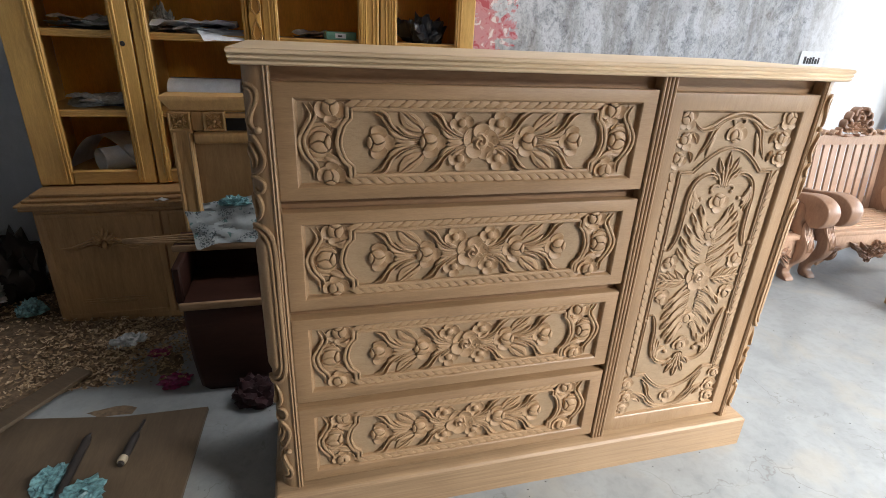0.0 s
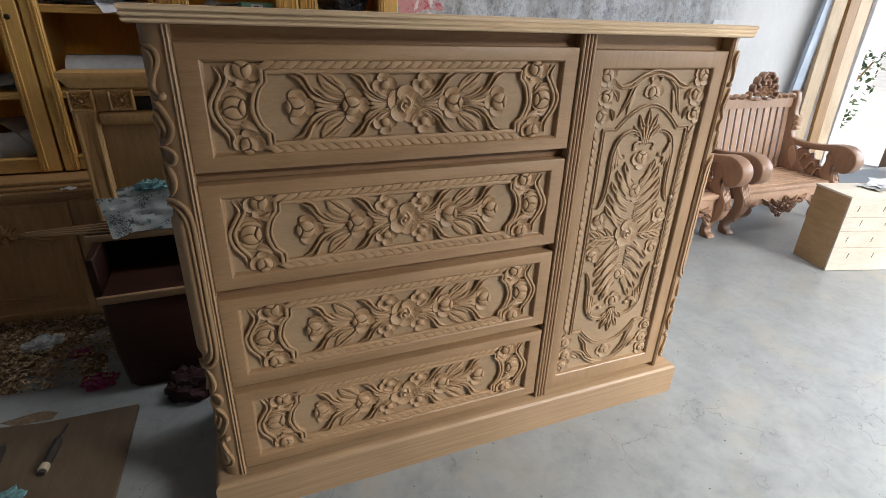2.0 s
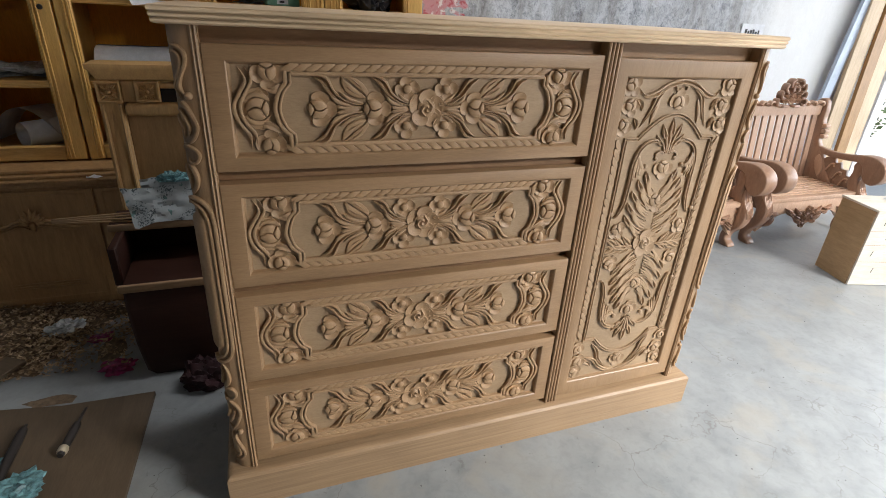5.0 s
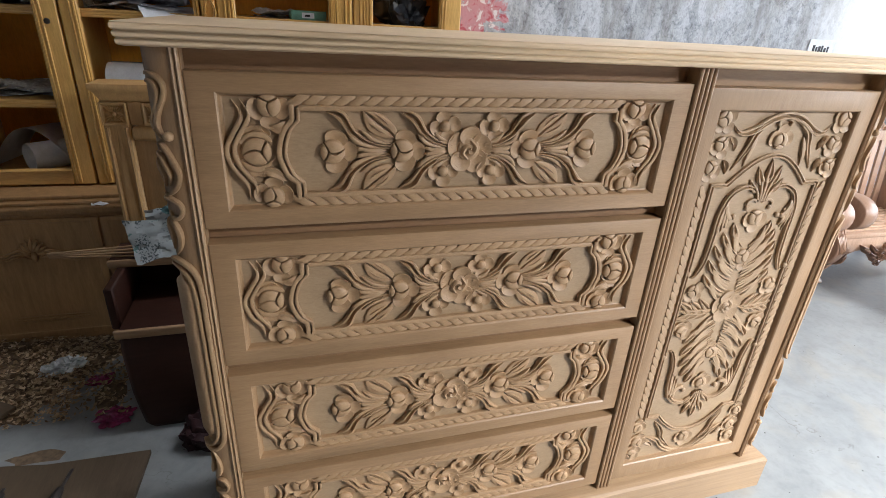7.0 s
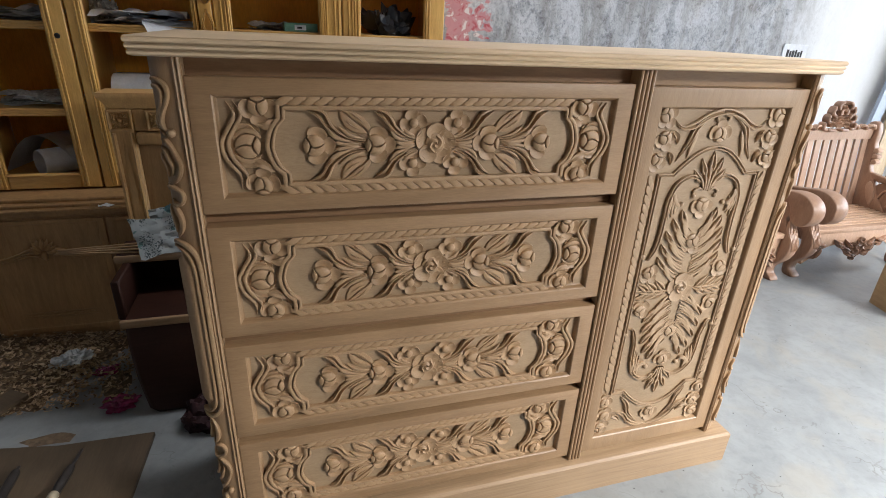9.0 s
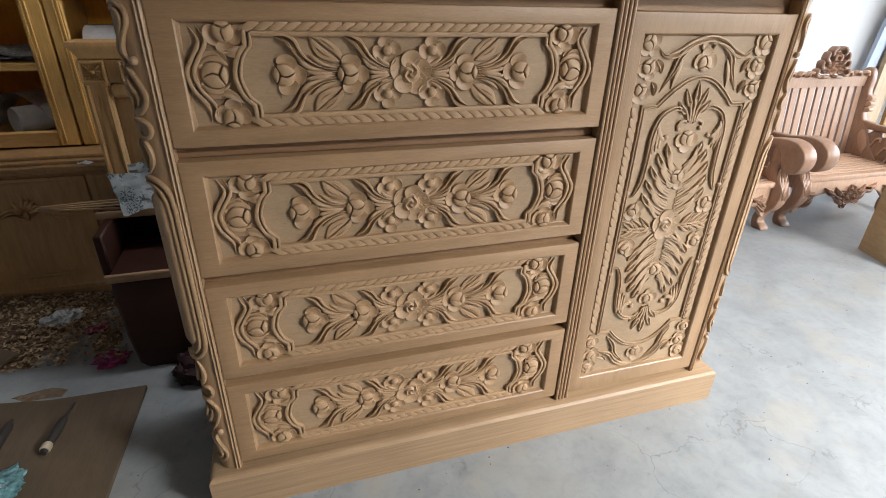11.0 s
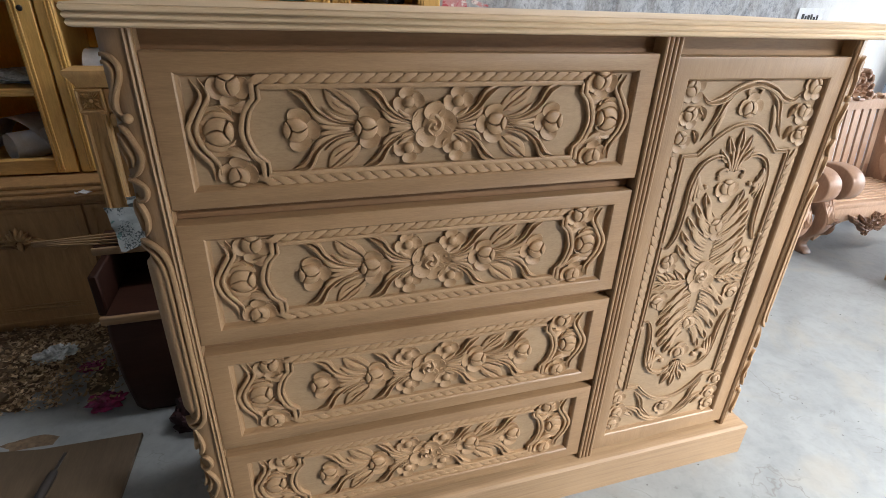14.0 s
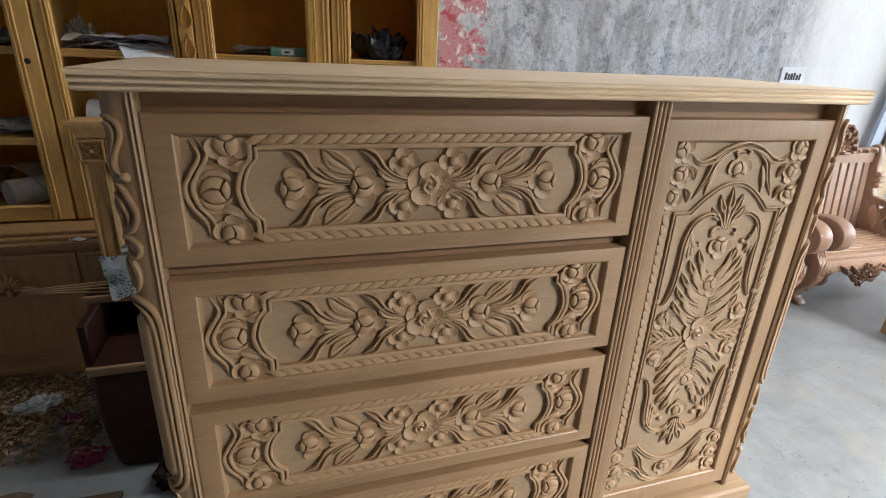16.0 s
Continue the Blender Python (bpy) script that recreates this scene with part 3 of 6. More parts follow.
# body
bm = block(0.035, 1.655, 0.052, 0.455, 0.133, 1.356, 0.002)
part("body", bm, M_chest_in, chest, "plain carcass boards in the shade-darkened brown")
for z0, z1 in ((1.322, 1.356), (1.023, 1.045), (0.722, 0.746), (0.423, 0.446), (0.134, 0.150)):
    part("rail", block(0.072, 1.064, 0.031, 0.052, z0 - 0.002, z1 + 0.002, 0.001), M_chest_in, chest, "brown rail between drawers, shade put into its colour")
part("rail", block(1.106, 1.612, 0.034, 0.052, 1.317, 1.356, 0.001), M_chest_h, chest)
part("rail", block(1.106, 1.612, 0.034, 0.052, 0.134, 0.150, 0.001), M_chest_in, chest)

# plinth with a sloping upper edge
bm = bmesh.new()
px0, px1 = -0.012, 1.714
rows = []
for dy, z in ((0.0, 0.0), (0.0, 0.118), (0.006, 0.127), (0.02, 0.133)):
    rows.append([(px0 + dy, -0.028 + dy, z), (px1 - dy, -0.028 + dy, z), (px1 - dy, 0.465, z), (px0 + dy, 0.465, z)])
part("plinth", rings(bm, rows), M_plinth, chest, "plain pale plinth board", smooth=25)

# top with reeded edge
prof = [(0.0, 1.3915), (-0.036, 1.3915), (-0.0395, 1.390)]
for k in range(3):
    zc = 1.385 - 0.0105 * k
    off = -0.040 + 0.0016 * k
    prof += [(off + 0.0022, zc + 0.0045), (off + 0.0002, zc + 0.0025), (off - 0.0004, zc), (off + 0.0002, zc - 0.0025), (off + 0.0022, zc - 0.0050)]
prof += [(-0.028, 1.357), (0.0, 1.3565)]
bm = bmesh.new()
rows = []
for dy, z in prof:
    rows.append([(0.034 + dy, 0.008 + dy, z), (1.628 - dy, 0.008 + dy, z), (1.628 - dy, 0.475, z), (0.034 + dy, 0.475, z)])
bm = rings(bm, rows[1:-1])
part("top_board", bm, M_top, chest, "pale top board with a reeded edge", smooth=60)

# reeded divider between drawers and door
divider = part("divider", block(1.062, 1.108, -0.002, 0.055, 0.1335, 1.3562, 0.0), M_chest_v, chest, "reeded upright divider")
for k in range(4):
    x = 1.0675 + 0.0117 * k
    part("reed", sweep([(x, -0.002, 0.134), (x, -0.002, 1.356)], oval(0.0048, 0.0052, 8), None, (0, 1, 0)), M_chest_v, divider)

# drawers
DX0, DX1, IX0, IX1 = 0.0765, 1.0605, 0.122, 1.014
DC = (IX0 + IX1) / 2
DRAWERS = ((1.0465, 1.3205, 1.084, 1.288), (0.7475, 1.0215, 0.782, 0.985), (0.4475, 0.7205, 0.483, 0.685), (0.1515, 0.4215, 0.186, 0.387))
hw, hh = (DX1 - DX0) / 2, 0.1365
iw, ih = (IX1 - IX0) / 2, 0.1015
lay = flat(RG)
ME = {}
ME["board"] = mesh_of("drawer", recessed(-hw, hw, -hh, hh, -iw, iw, -ih, ih, RG, 0.05, 0.003, 0.0042), M_chest_h, 25)
ME["rope"] = mesh_of("rope_moulding", rope(0.66, 0.0085, 0.0085, lay, 0.0262), M_carve)
ME["rope_low"] = mesh_of("rope_moulding", rope(0.66, 0.0095, 0.0085, lay, 0.0262, -1.0), M_carve)
# frame moulding round the middle field: straight runs with bowed, notched ends
fm = bmesh.new()
for s in (1, -1):
    strip([(-0.318, 0.079 * s), (0.318, 0.079 * s)], 0.0050, 0.0095, HALF, even, fm, lay, 2)
ME["straight"] = mesh_of("frame_moulding", fm, M_carve)
fm = bmesh.new()
for off, w in ((0.0, 0.0047), (0.0105, 0.0032)):
    line = [(-0.330, 0.085 - 0.5 * off), (-0.330, 0.072), (-0.330, 0.060), (-0.331, 0.057), (-0.345, 0.040), (-0.354, 0.012), (-0.354, -0.010), (-0.343, -0.039), (-0.328, -0.054), (-0.326, -0.057), (-0.325, -0.069), (-0.325, -0.083 + 0.5 * off)]
    strip([(u + off, v) for u, v in line], w, 0.0100, HALF, even, fm, lay, 5)
ME["bow"] = mesh_of("bowed_moulding", fm, M_carve)
fm = bmesh.new()
WAVE = [(-0.426, 0.092), (-0.413, 0.064), (-0.428, 0.036), (-0.441, 0.008), (-0.434, -0.024), (-0.413, -0.056), (-0.412, -0.088)]
for off, w in ((0.0, 0.0043), (0.0125, 0.0040)):
    strip([(u + off, v + 0.1 * off) for u, v in WAVE], w, 0.0105, HALF, tips, fm, lay, 7)
ME["wave"] = mesh_of("wave_moulding", fm, M_carve)


def ground(me):
    """Gives the flat ground of a sunk field its own paler finish."""
    me.materials.append(M_field)
    for p in me.polygons:
        if abs(p.normal.y) > 0.999 and abs(p.center.y - RG) < 0.0005:
            p.material_index = 1
    return me


ground(ME["board"])


def mirrored(me, su, sv, name):
    """A copy of a mesh turned over left to right or top to bottom."""
    out = me.copy()
    out.name = name
    out.transform(Matrix.Diagonal((su, 1, sv, 1)))
    if su * sv < 0:
        out.flip_normals()
    return out


def piece(key, name, bm, mat=None):
    ME[key] = mesh_of(name, bm, mat or M_carve, 32)


piece("rose", "rose", rose_head(0.047, lay))
piece("bud", "half_open_rose", bud_head(0.040, lay))
piece("blossom", "blossom", blossom(0.031, lay))
piece("corner_rose", "corner_rose", bud_head(0.036, lay, -math.pi / 2))
piece("corner_bud", "corner_bud", bud_head(0.035, lay, math.pi / 2))
piece("side_bud", "side_bud", bud_head(0.045, lay, math.pi, None, 0, 0, True))
# leaves of one quarter, drawn for the upper left; the others are mirrored
QUARTER = {
    "s_leaf": (strip, [(-0.274, 0.075), (-0.246, 0.066), (-0.226, 0.036), (-0.192, 0.014), (-0.150, 0.007)], 0.0110, 0.012, TWIN),
    "s_leaf_inner": (strip, [(-0.138, 0.075), (-0.111, 0.062), (-0.090, 0.034), (-0.062, 0.016), (-0.034, 0.009)], 0.0105, 0.012, TWIN),
    "stem": (strip, [(-0.225, 0.010), (-0.200, 0.004), (-0.160, 0.0015)], 0.0042, 0.009, HALF),
    "stem_inner": (strip, [(-0.094, 0.008), (-0.072, 0.003), (-0.040, 0.0015)], 0.0040, 0.009, HALF),
    "side_leaf": (strip, [(-0.236, 0.036), (-0.214, 0.017), (-0.164, 0.003)], 0.0042, 0.010, HALF),
    "side_leaf_inner": (strip, [(-0.104, 0.036), (-0.086, 0.016), (-0.042, 0.003)], 0.0040, 0.010, HALF),
    "thin_leaf": (strip, [(-0.212, 0.040), (-0.186, 0.022), (-0.150, 0.012)], 0.0034, 0.009, HALF),
    "thin_leaf_inner": (strip, [(-0.074, 0.036), (-0.058, 0.024), (-0.036, 0.015)], 0.0034, 0.009, HALF),
}
# a broad leaf in two halves along its rib, each with a slanting vein
LEAF = {
    "leaf_half": [[(-0.2085, 0.0775), (-0.190, 0.0755), (-0.166, 0.066), (-0.149, 0.050), (-0.141, 0.032), (-0.146, 0.0285)], [(-0.158, 0.040), (-0.176, 0.053), (-0.194, 0.068)]],
    "leaf_half_inner": [[(-0.208, 0.0755), (-0.206, 0.058), (-0.198, 0.041), (-0.184, 0.031), (-0.164, 0.024), (-0.148, 0.0255)], [(-0.160, 0.037), (-0.178, 0.050), (-0.196, 0.0655)]],
}
LEAF = {k: run(a, 3) + run(b, 3) for k, (a, b) in LEAF.items()}
QUARTER.update({
    "leaf_vein": (strip, [(-0.189, 0.0725), (-0.168, 0.058), (-0.152, 0.040)], 0.0019, 0.0085, RIDGE),
    "leaf_vein_inner": (strip, [(-0.199, 0.055), (-0.178, 0.040), (-0.154, 0.030)], 0.0019, 0.0085, RIDGE),
})
for key in LEAF:
    QUARTER[key] = (pad, LEAF[key], 0, 0.0058, None)
for key, (how, pts, w, h, profile) in QUARTER.items():
    made = pad(pts, h, None, lay, None, 0.1) if how is pad else how(pts, w, h, profile, swan if "s_leaf" in key else leafy if "leaf" in key else tips, None, lay, 8)
    me = mesh_of(key.replace("_outer", "").replace("_inner", ""), made, M_carve, 32)
    for su in (1, -1):
        for sv in (1, -1):
            ME[key, su, sv] = me if (su, sv) == (1, 1) else mirrored(me, su, sv, me.name)
for key in ("bow", "wave"):
    ME[key, 1], ME[key, -1] = ME[key], mirrored(ME[key], -1, 1, ME[key].name)
ME["bud", 1], ME["bud", -1] = ME["bud"], mirrored(ME["bud"], -1, 1, "half_open_rose")
ME["side_bud", 1], ME["side_bud", -1] = ME["side_bud"], mirrored(ME["side_bud"], -1, 1, "side_bud")
ME["corner_bud", 1], ME["corner_bud", -1] = ME["corner_bud"], mirrored(ME["corner_bud"], -1, 1, "corner_bud")
ME["corner_rose", 1], ME["corner_rose", -1] = ME["corner_rose"], mirrored(ME["corner_rose"], -1, 1, "corner_rose")
CORNER = (([(-0.336, 0.054), (-0.352, 0.044), (-0.374, 0.046)], 0.0100), ([(-0.388, -0.030), (-0.364, -0.036), (-0.343, -0.054)], 0.0085))
for k, (pts, w) in enumerate(CORNER):
    piece("corner_leaf", "corner_leaf", strip(pts, w, 0.0100, FLAT_LEAF, leafy, None, lay))
    ME["corner_leaf", k, 1], ME["corner_leaf", k, -1] = ME["corner_leaf"], mirrored(ME["corner_leaf"], -1, 1, "corner_leaf")

for n, (z0, z1, k0, k1) in enumerate(DRAWERS):
    dr = part("drawer", ME["board"], None, chest, "drawer front carved with roses and leaves", at=(DC, 0, (k0 + k1) / 2))

    def put(me, u=0.0, v=0.0, turn=0.0):
        part(me.name.split(".")[0], me, None, dr, at=(u, 0, v), turn=(0, turn, 0) if turn else None)

    put(ME["straight"])
    put(ME["rope"], 0, 0.0935)
    put(ME["rope_low"], 0, -0.0925)
    put(ME["rose"], 0.001, 0.001, 0.2 * n)
    for s in (1, -1):
        for key in (("bow", s), ("wave", s), ("corner_leaf", 0, s), ("corner_leaf", 1, s)):
            put(ME[key])
        put(ME["bud", s], -0.256 * s, 0.001)
        put(ME["bud", s], -0.127 * s, 0.001)
        put(ME["side_bud", s], -0.400 * s, 0.003)
        put(ME["corner_rose", s], -0.367 * s, 0.077, 0.10 * math.sin(2.3 * n) * s)
        put(ME["corner_bud", s], -0.370 * s, -0.076, 0.10 * math.cos(1.7 * n) * s)
        for t in (1, -1):
            put(ME["blossom"], 0.050 * s, 0.044 * t + 0.003, 0.06 * s - 0.08 * t + 0.5)
            for key in QUARTER:
                put(ME[key, s, t])

# carved door
KX, KZ = 1.354, 0.739
door = part("door", recessed(1.1095 - KX, 1.608 - KX, 0.1515 - KZ, 1.317 - KZ, -0.206, 0.206, -0.532, 0.529, RG, 0.05, 0.003, 0.0036), M_chest_v, chest, "narrow door carved with a tall bouquet", at=(KX, 0, KZ), smooth=25)
ground(door.data)


def lay(u, v, w):
    """The door's field; its carving is lower than the drawers'."""
    return (u, RG - 0.74 * w, v)


def both(name, make, label=""):
    """A carved piece and its mirror image about the door's middle."""
    me = mesh_of(name, make, M_carve_door, 32)
    part(name, me, None, door, label)
    part(name, mirrored(me, -1, 1, name), None, door, label)


def one(name, make):
    part(name, mesh_of(name, make, M_carve_door, 32), None, door)


both("rope_moulding", rope(0.70, 0.0075, 0.0048, lambda u, v, w: (u + 0.185, RG - 0.92 * w, v - 0.005), 0.026, 1.0, True))
ARCH = run([(0.120, 0.352), (0.098, 0.374), (0.068, 0.399), (0.036, 0.417), (0.0, 0.424), (-0.036, 0.417), (-0.068, 0.399), (-0.098, 0.374), (-0.120, 0.352)], 4)
SWAG = run([(-0.120, -0.366), (-0.090, -0.398), (-0.048, -0.428), (0.0, -0.438), (0.048, -0.428), (0.090, -0.398), (0.120, -0.366)], 5)
one("frame_moulding", moulding([(0.163, -0.366), (0.163, 0.352), *ARCH, (-0.163, 0.352), (-0.163, -0.366), *SWAG], 0.0062, 0.0100, TWIN, None, lay))
one("ogee_moulding", strip([(-0.150, 0.498), (-0.126, 0.478), (-0.090, 0.484), (-0.048, 0.508), (0, 0.519), (0.048, 0.508), (0.090, 0.484), (0.126, 0.478), (0.150, 0.498)], 0.0095, 0.012, TWIN, tips, None, lay, 6))
both("drooping_leaf", strip([(0.040, 0.508), (0.078, 0.480), (0.094, 0.440), (0.122, 0.388)], 0.0085, 0.011, TWIN, leafy, None, lay, 8))
both("drooping_leaf", strip([(0.070, 0.470), (0.084, 0.425), (0.088, 0.396)], 0.0055, 0.009, HALF, leafy, None, lay, 6))
one("half_open_rose", bud_head(0.036, lay, math.pi / 2, None, 0, 0.464))
both("curled_stem", strip([(0.0, 0.512), (0.020, 0.505), (0.012, 0.488)], 0.004, 0.009, HALF, tips, None, lay, 5))
for u, v, r, t in ((0.178, 0.506, 0.034, 4.0), (0.170, 0.448, 0.032, 4.4), (0.184, 0.392, 0.031, 5.0)):
    both("corner_rose", bud_head(r, lay, t, None, u, v))
for u, v, r, t in ((0.184, -0.397, 0.030, 1.6), (0.172, -0.453, 0.032, 2.0), (0.180, -0.500, 0.032, 2.6)):
    both("corner_rose", bud_head(r, lay, t, None, u, v))
both("corner_leaf", strip([(0.150, 0.470), (0.135, 0.455), (0.128, 0.435)], 0.0075, 0.009, BLADE, leafy, None, lay))
both("corner_leaf", strip([(0.150, 0.415), (0.140, 0.400), (0.136, 0.380)], 0.0065, 0.009, BLADE, leafy, None, lay))
both("corner_leaf", strip([(0.150, -0.462), (0.128, -0.470), (0.112, -0.490)], 0.007, 0.010, BLADE, leafy, None, lay))
both("garland", strip([(0.146, -0.444), (0.104, -0.462), (0.080, -0.492), (0.044, -0.514), (0, -0.522)], 0.0075, 0.011, TWIN, tips, None, lay, 7))
both("drooping_leaf", strip([(0.124, -0.388), (0.098, -0.420), (0.084, -0.460), (0.040, -0.508)], 0.0085, 0.011, TWIN, leafy, None, lay, 8))
one("half_open_rose", bud_head(0.034, lay, -math.pi / 2, None, 0, -0.474))
# palmettes
for s, v0 in ((1, 0.308), (-1, -0.288)):
    one("palmette_stem", strip([(0, v0), (0, v0 + 0.060 * s)], 0.0034, 0.009, HALF, even, None, lay, 3))
    both("palmette_stem", strip([(0.007, v0), (0.009, v0 + 0.026 * s), (0.017, v0 + 0.052 * s)], 0.0030, 0.009, HALF, even, None, lay, 5))
    both("palmette_stem", strip([(0.013, v0 + 0.004 * s), (0.017, v0 + 0.018 * s), (0.026, v0 + 0.032 * s)], 0.0028, 0.009, HALF, even, None, lay, 5))
    one("palmette_leaf", strip([(0, v0 + 0.044 * s), (0.001, v0 + 0.074 * s), (0, v0 + 0.106 * s)], 0.0105, 0.011, TWIN, leafy, None, lay, 8))
    both("palmette_leaf", strip([(0.013, v0 + 0.042 * s), (0.025, v0 + 0.060 * s), (0.036, v0 + 0.088 * s)], 0.0092, 0.011, TWIN, leafy, None, lay, 8))
    both("palmette_leaf", strip([(0.020, v0 + 0.024 * s), (0.036, v0 + 0.034 * s), (0.052, v0 + 0.056 * s)], 0.0085, 0.010, TWIN, leafy, None, lay, 8))
# C-scrolls round the bouquet
both("scroll", strip([(0.012, 0.318), (0.030, 0.338), (0.064, 0.346), (0.100, 0.326), (0.117, 0.280), (0.118, 0.215), (0.123, 0.150), (0.140, 0.106), (0.156, 0.104)], 0.0066, 0.011, TWIN, tips, None, lay, 7))
both("scroll_branch", strip([(0.106, 0.316), (0.100, 0.288), (0.086, 0.268), (0.070, 0.264)], 0.0060, 0.011, HALF, tips, None, lay, 6))
both("scroll_ball", dish(0.070, 0.268, 0.0075, 0.0075, 0, 0.004, 0, 0, None, lay, 12, 0.008))
both("curled_stem", strip([(0.008, 0.302), (0.022, 0.312), (0.038, 0.306), (0.040, 0.292)], 0.0036, 0.009, HALF, tips, None, lay, 6))
both("scroll_ball", dish(0.036, 0.290, 0.0070, 0.0070, 0, 0.004, 0, 0, None, lay, 12, 0.007))
both("scroll_ball", dish(0.160, 0.116, 0.008, 0.008, 0, 0.004, 0, 0, None, lay, 12, 0.008))
both("scroll", strip([(0.010, -0.296), (0.045, -0.322), (0.082, -0.316), (0.110, -0.284), (0.119, -0.235), (0.122, -0.180), (0.136, -0.132), (0.156, -0.130)], 0.0066, 0.011, TWIN, tips, None, lay, 7))
both("scroll_branch", strip([(0.100, -0.300), (0.092, -0.272), (0.074, -0.262), (0.060, -0.272)], 0.0065, 0.011, HALF, tips, None, lay, 6))
both("scroll_ball", dish(0.058, -0.278, 0.009, 0.009, 0, 0.004, 0, 0, None, lay, 12, 0.009))
both("scroll_ball", dish(0.160, -0.146, 0.008, 0.008, 0, 0.004, 0, 0, None, lay, 12, 0.008))
for k in range(3):
    both("scroll_leaf", strip([(0.110 - 0.010 * k, 0.312 - 0.012 * k), (0.109 - 0.009 * k, 0.270 - 0.008 * k), (0.104 - 0.010 * k, 0.222 + 0.008 * k)], 0.0046, 0.010, HALF, leafy, None, lay, 7))
    both("scroll_leaf", strip([(0.112 - 0.012 * k, -0.300 - 0.004 * k), (0.110 - 0.009 * k, -0.262 - 0.004 * k), (0.106 - 0.009 * k, -0.215 - 0.010 * k)], 0.0046, 0.010, HALF, leafy, None, lay, 7))
# spine of flowers
one("rose", rose_head(0.050, lay, True, 5, 0.5, None, 0, 0.002))
for v, t, r in ((0.258, -math.pi / 2, 0.037), (0.148, -1.2, 0.038), (-0.146, 1.9, 0.037), (-0.255, math.pi / 2, 0.034)):
    one("half_open_rose", bud_head(r, lay, t, None, 0, v))
for v in (0.058, -0.062):
    both("side_rose", bud_head(0.033, lay, 4.0 if v > 0 else 2.4, None, 0.125, v))
# lobed leaves beside the rose
both("lobed_leaf", strip([(0.044, -0.006), (0.100, -0.006), (0.170, 0.004)], 0.0085, 0.0100, TWIN, leafy, None, lay, 9))
for k, (a, b) in enumerate(((0.056, 0.096), (0.084, 0.128), (0.112, 0.156))):
    for s in (1, -1):
        both("leaf_lobe", strip([(a, -0.004), ((a + b) / 2, 0.016 * s - 0.002), (b, (0.032 - 0.004 * k) * s + 0.002)], 0.0105, 0.0092, TWIN, leafy, None, lay, 6))
# flame-like leaves in tiers, rising from the spine, with thin ribs between them
def flame(q):
    """Thin at its foot, broad past the middle, pointed at its end."""
    if q < 0.62:
        return 0.34 + 0.66 * (q / 0.62) ** 1.3
    return max(0.05, 1 - ((q - 0.62) / 0.38) ** 1.8)


FLAMES = ((0.107, 0.110), (0.104, 0.150), (0.097, 0.190), (0.083, 0.226), (0.060, 0.252))


def frond(bu, bv, tu, tv):
    """A strand from the spine: outward first, then sweeping up to its tip."""
    du, dv = tu - bu, tv - bv
    return [(bu, bv), (bu + 0.36 * du, bv + 0.20 * dv), (bu + 0.70 * du, bv + 0.48 * dv), (bu + 0.92 * du, bv + 0.78 * dv), (tu, tv)]


for s in (1, -1):
    for k, (tu, tv) in enumerate(FLAMES):
        lu, lv = FLAMES[k - 1] if k else (0.094, 0.066)
        for j in range(4):
            f = j / 4
            eu, ev = tu + (lu - tu) * f - (0.014 * min(1, j) + 0.005 * j), tv + (lv - tv) * f - 0.004 * min(1, j)
            bu, bv = 0.013 + 0.002 * (j % 2), max(0.030 + 0.004 * k, tv - 0.070) - 0.009 * j
            if bv < 0.022:
                bu, bv = 0.030 + 0.3 * (0.022 - bv), 0.022
            both("flame_leaf" if j == 0 else "leaf_rib", strip([(u, s * v) for u, v in frond(bu, bv, eu, ev)], 0.0098 if j == 0 else 0.0066, 0.0115 if j == 0 else 0.0100, TWIN if j == 0 else HALF, flame, None, lay, 5))

# corner posts: rounded, carved above and below, with an arched panel between
PR = 0.0455


def on_post(u, v, w):
    a = math.pi / 2 + u / PR
    return (0.058 + (PR - 0.001 + 0.85 * w) * math.cos(a), 0.0455 - (PR + 0.85 * w) * math.sin(a), v)


PZ0, PZ1 = 0.1335, 1.3562
outline = [on_post(0.0715 * k / 8, 0, 0)[:2] for k in range(9)]
outline = [(0.060, 0.02), (0.060, -0.001)] + outline + [(0.0135, 0.20), (0.06, 0.20)]
post_bm = rings(bmesh.new(), [[(x, y, z) for x, y in outline] for z in (PZ0, PZ1)])
POST = [("post", post_bm)]
bead = bmesh.new()
for x in (0.0625, 0.0700):
    sweep([(x, 0.0005, PZ0), (x, 0.0005, PZ1)], oval(0.0040, 0.0060, 8), bead, up=(0, 1, 0))
block(0.0575, 0.0755, 0.002, 0.055, PZ0, PZ1, 0, bead)
POST.append(("bead", bead))


def low(v):
    """The lower carving repeats the upper one, turned over."""
    return 0.530 - (v - 0.985) * 1.08


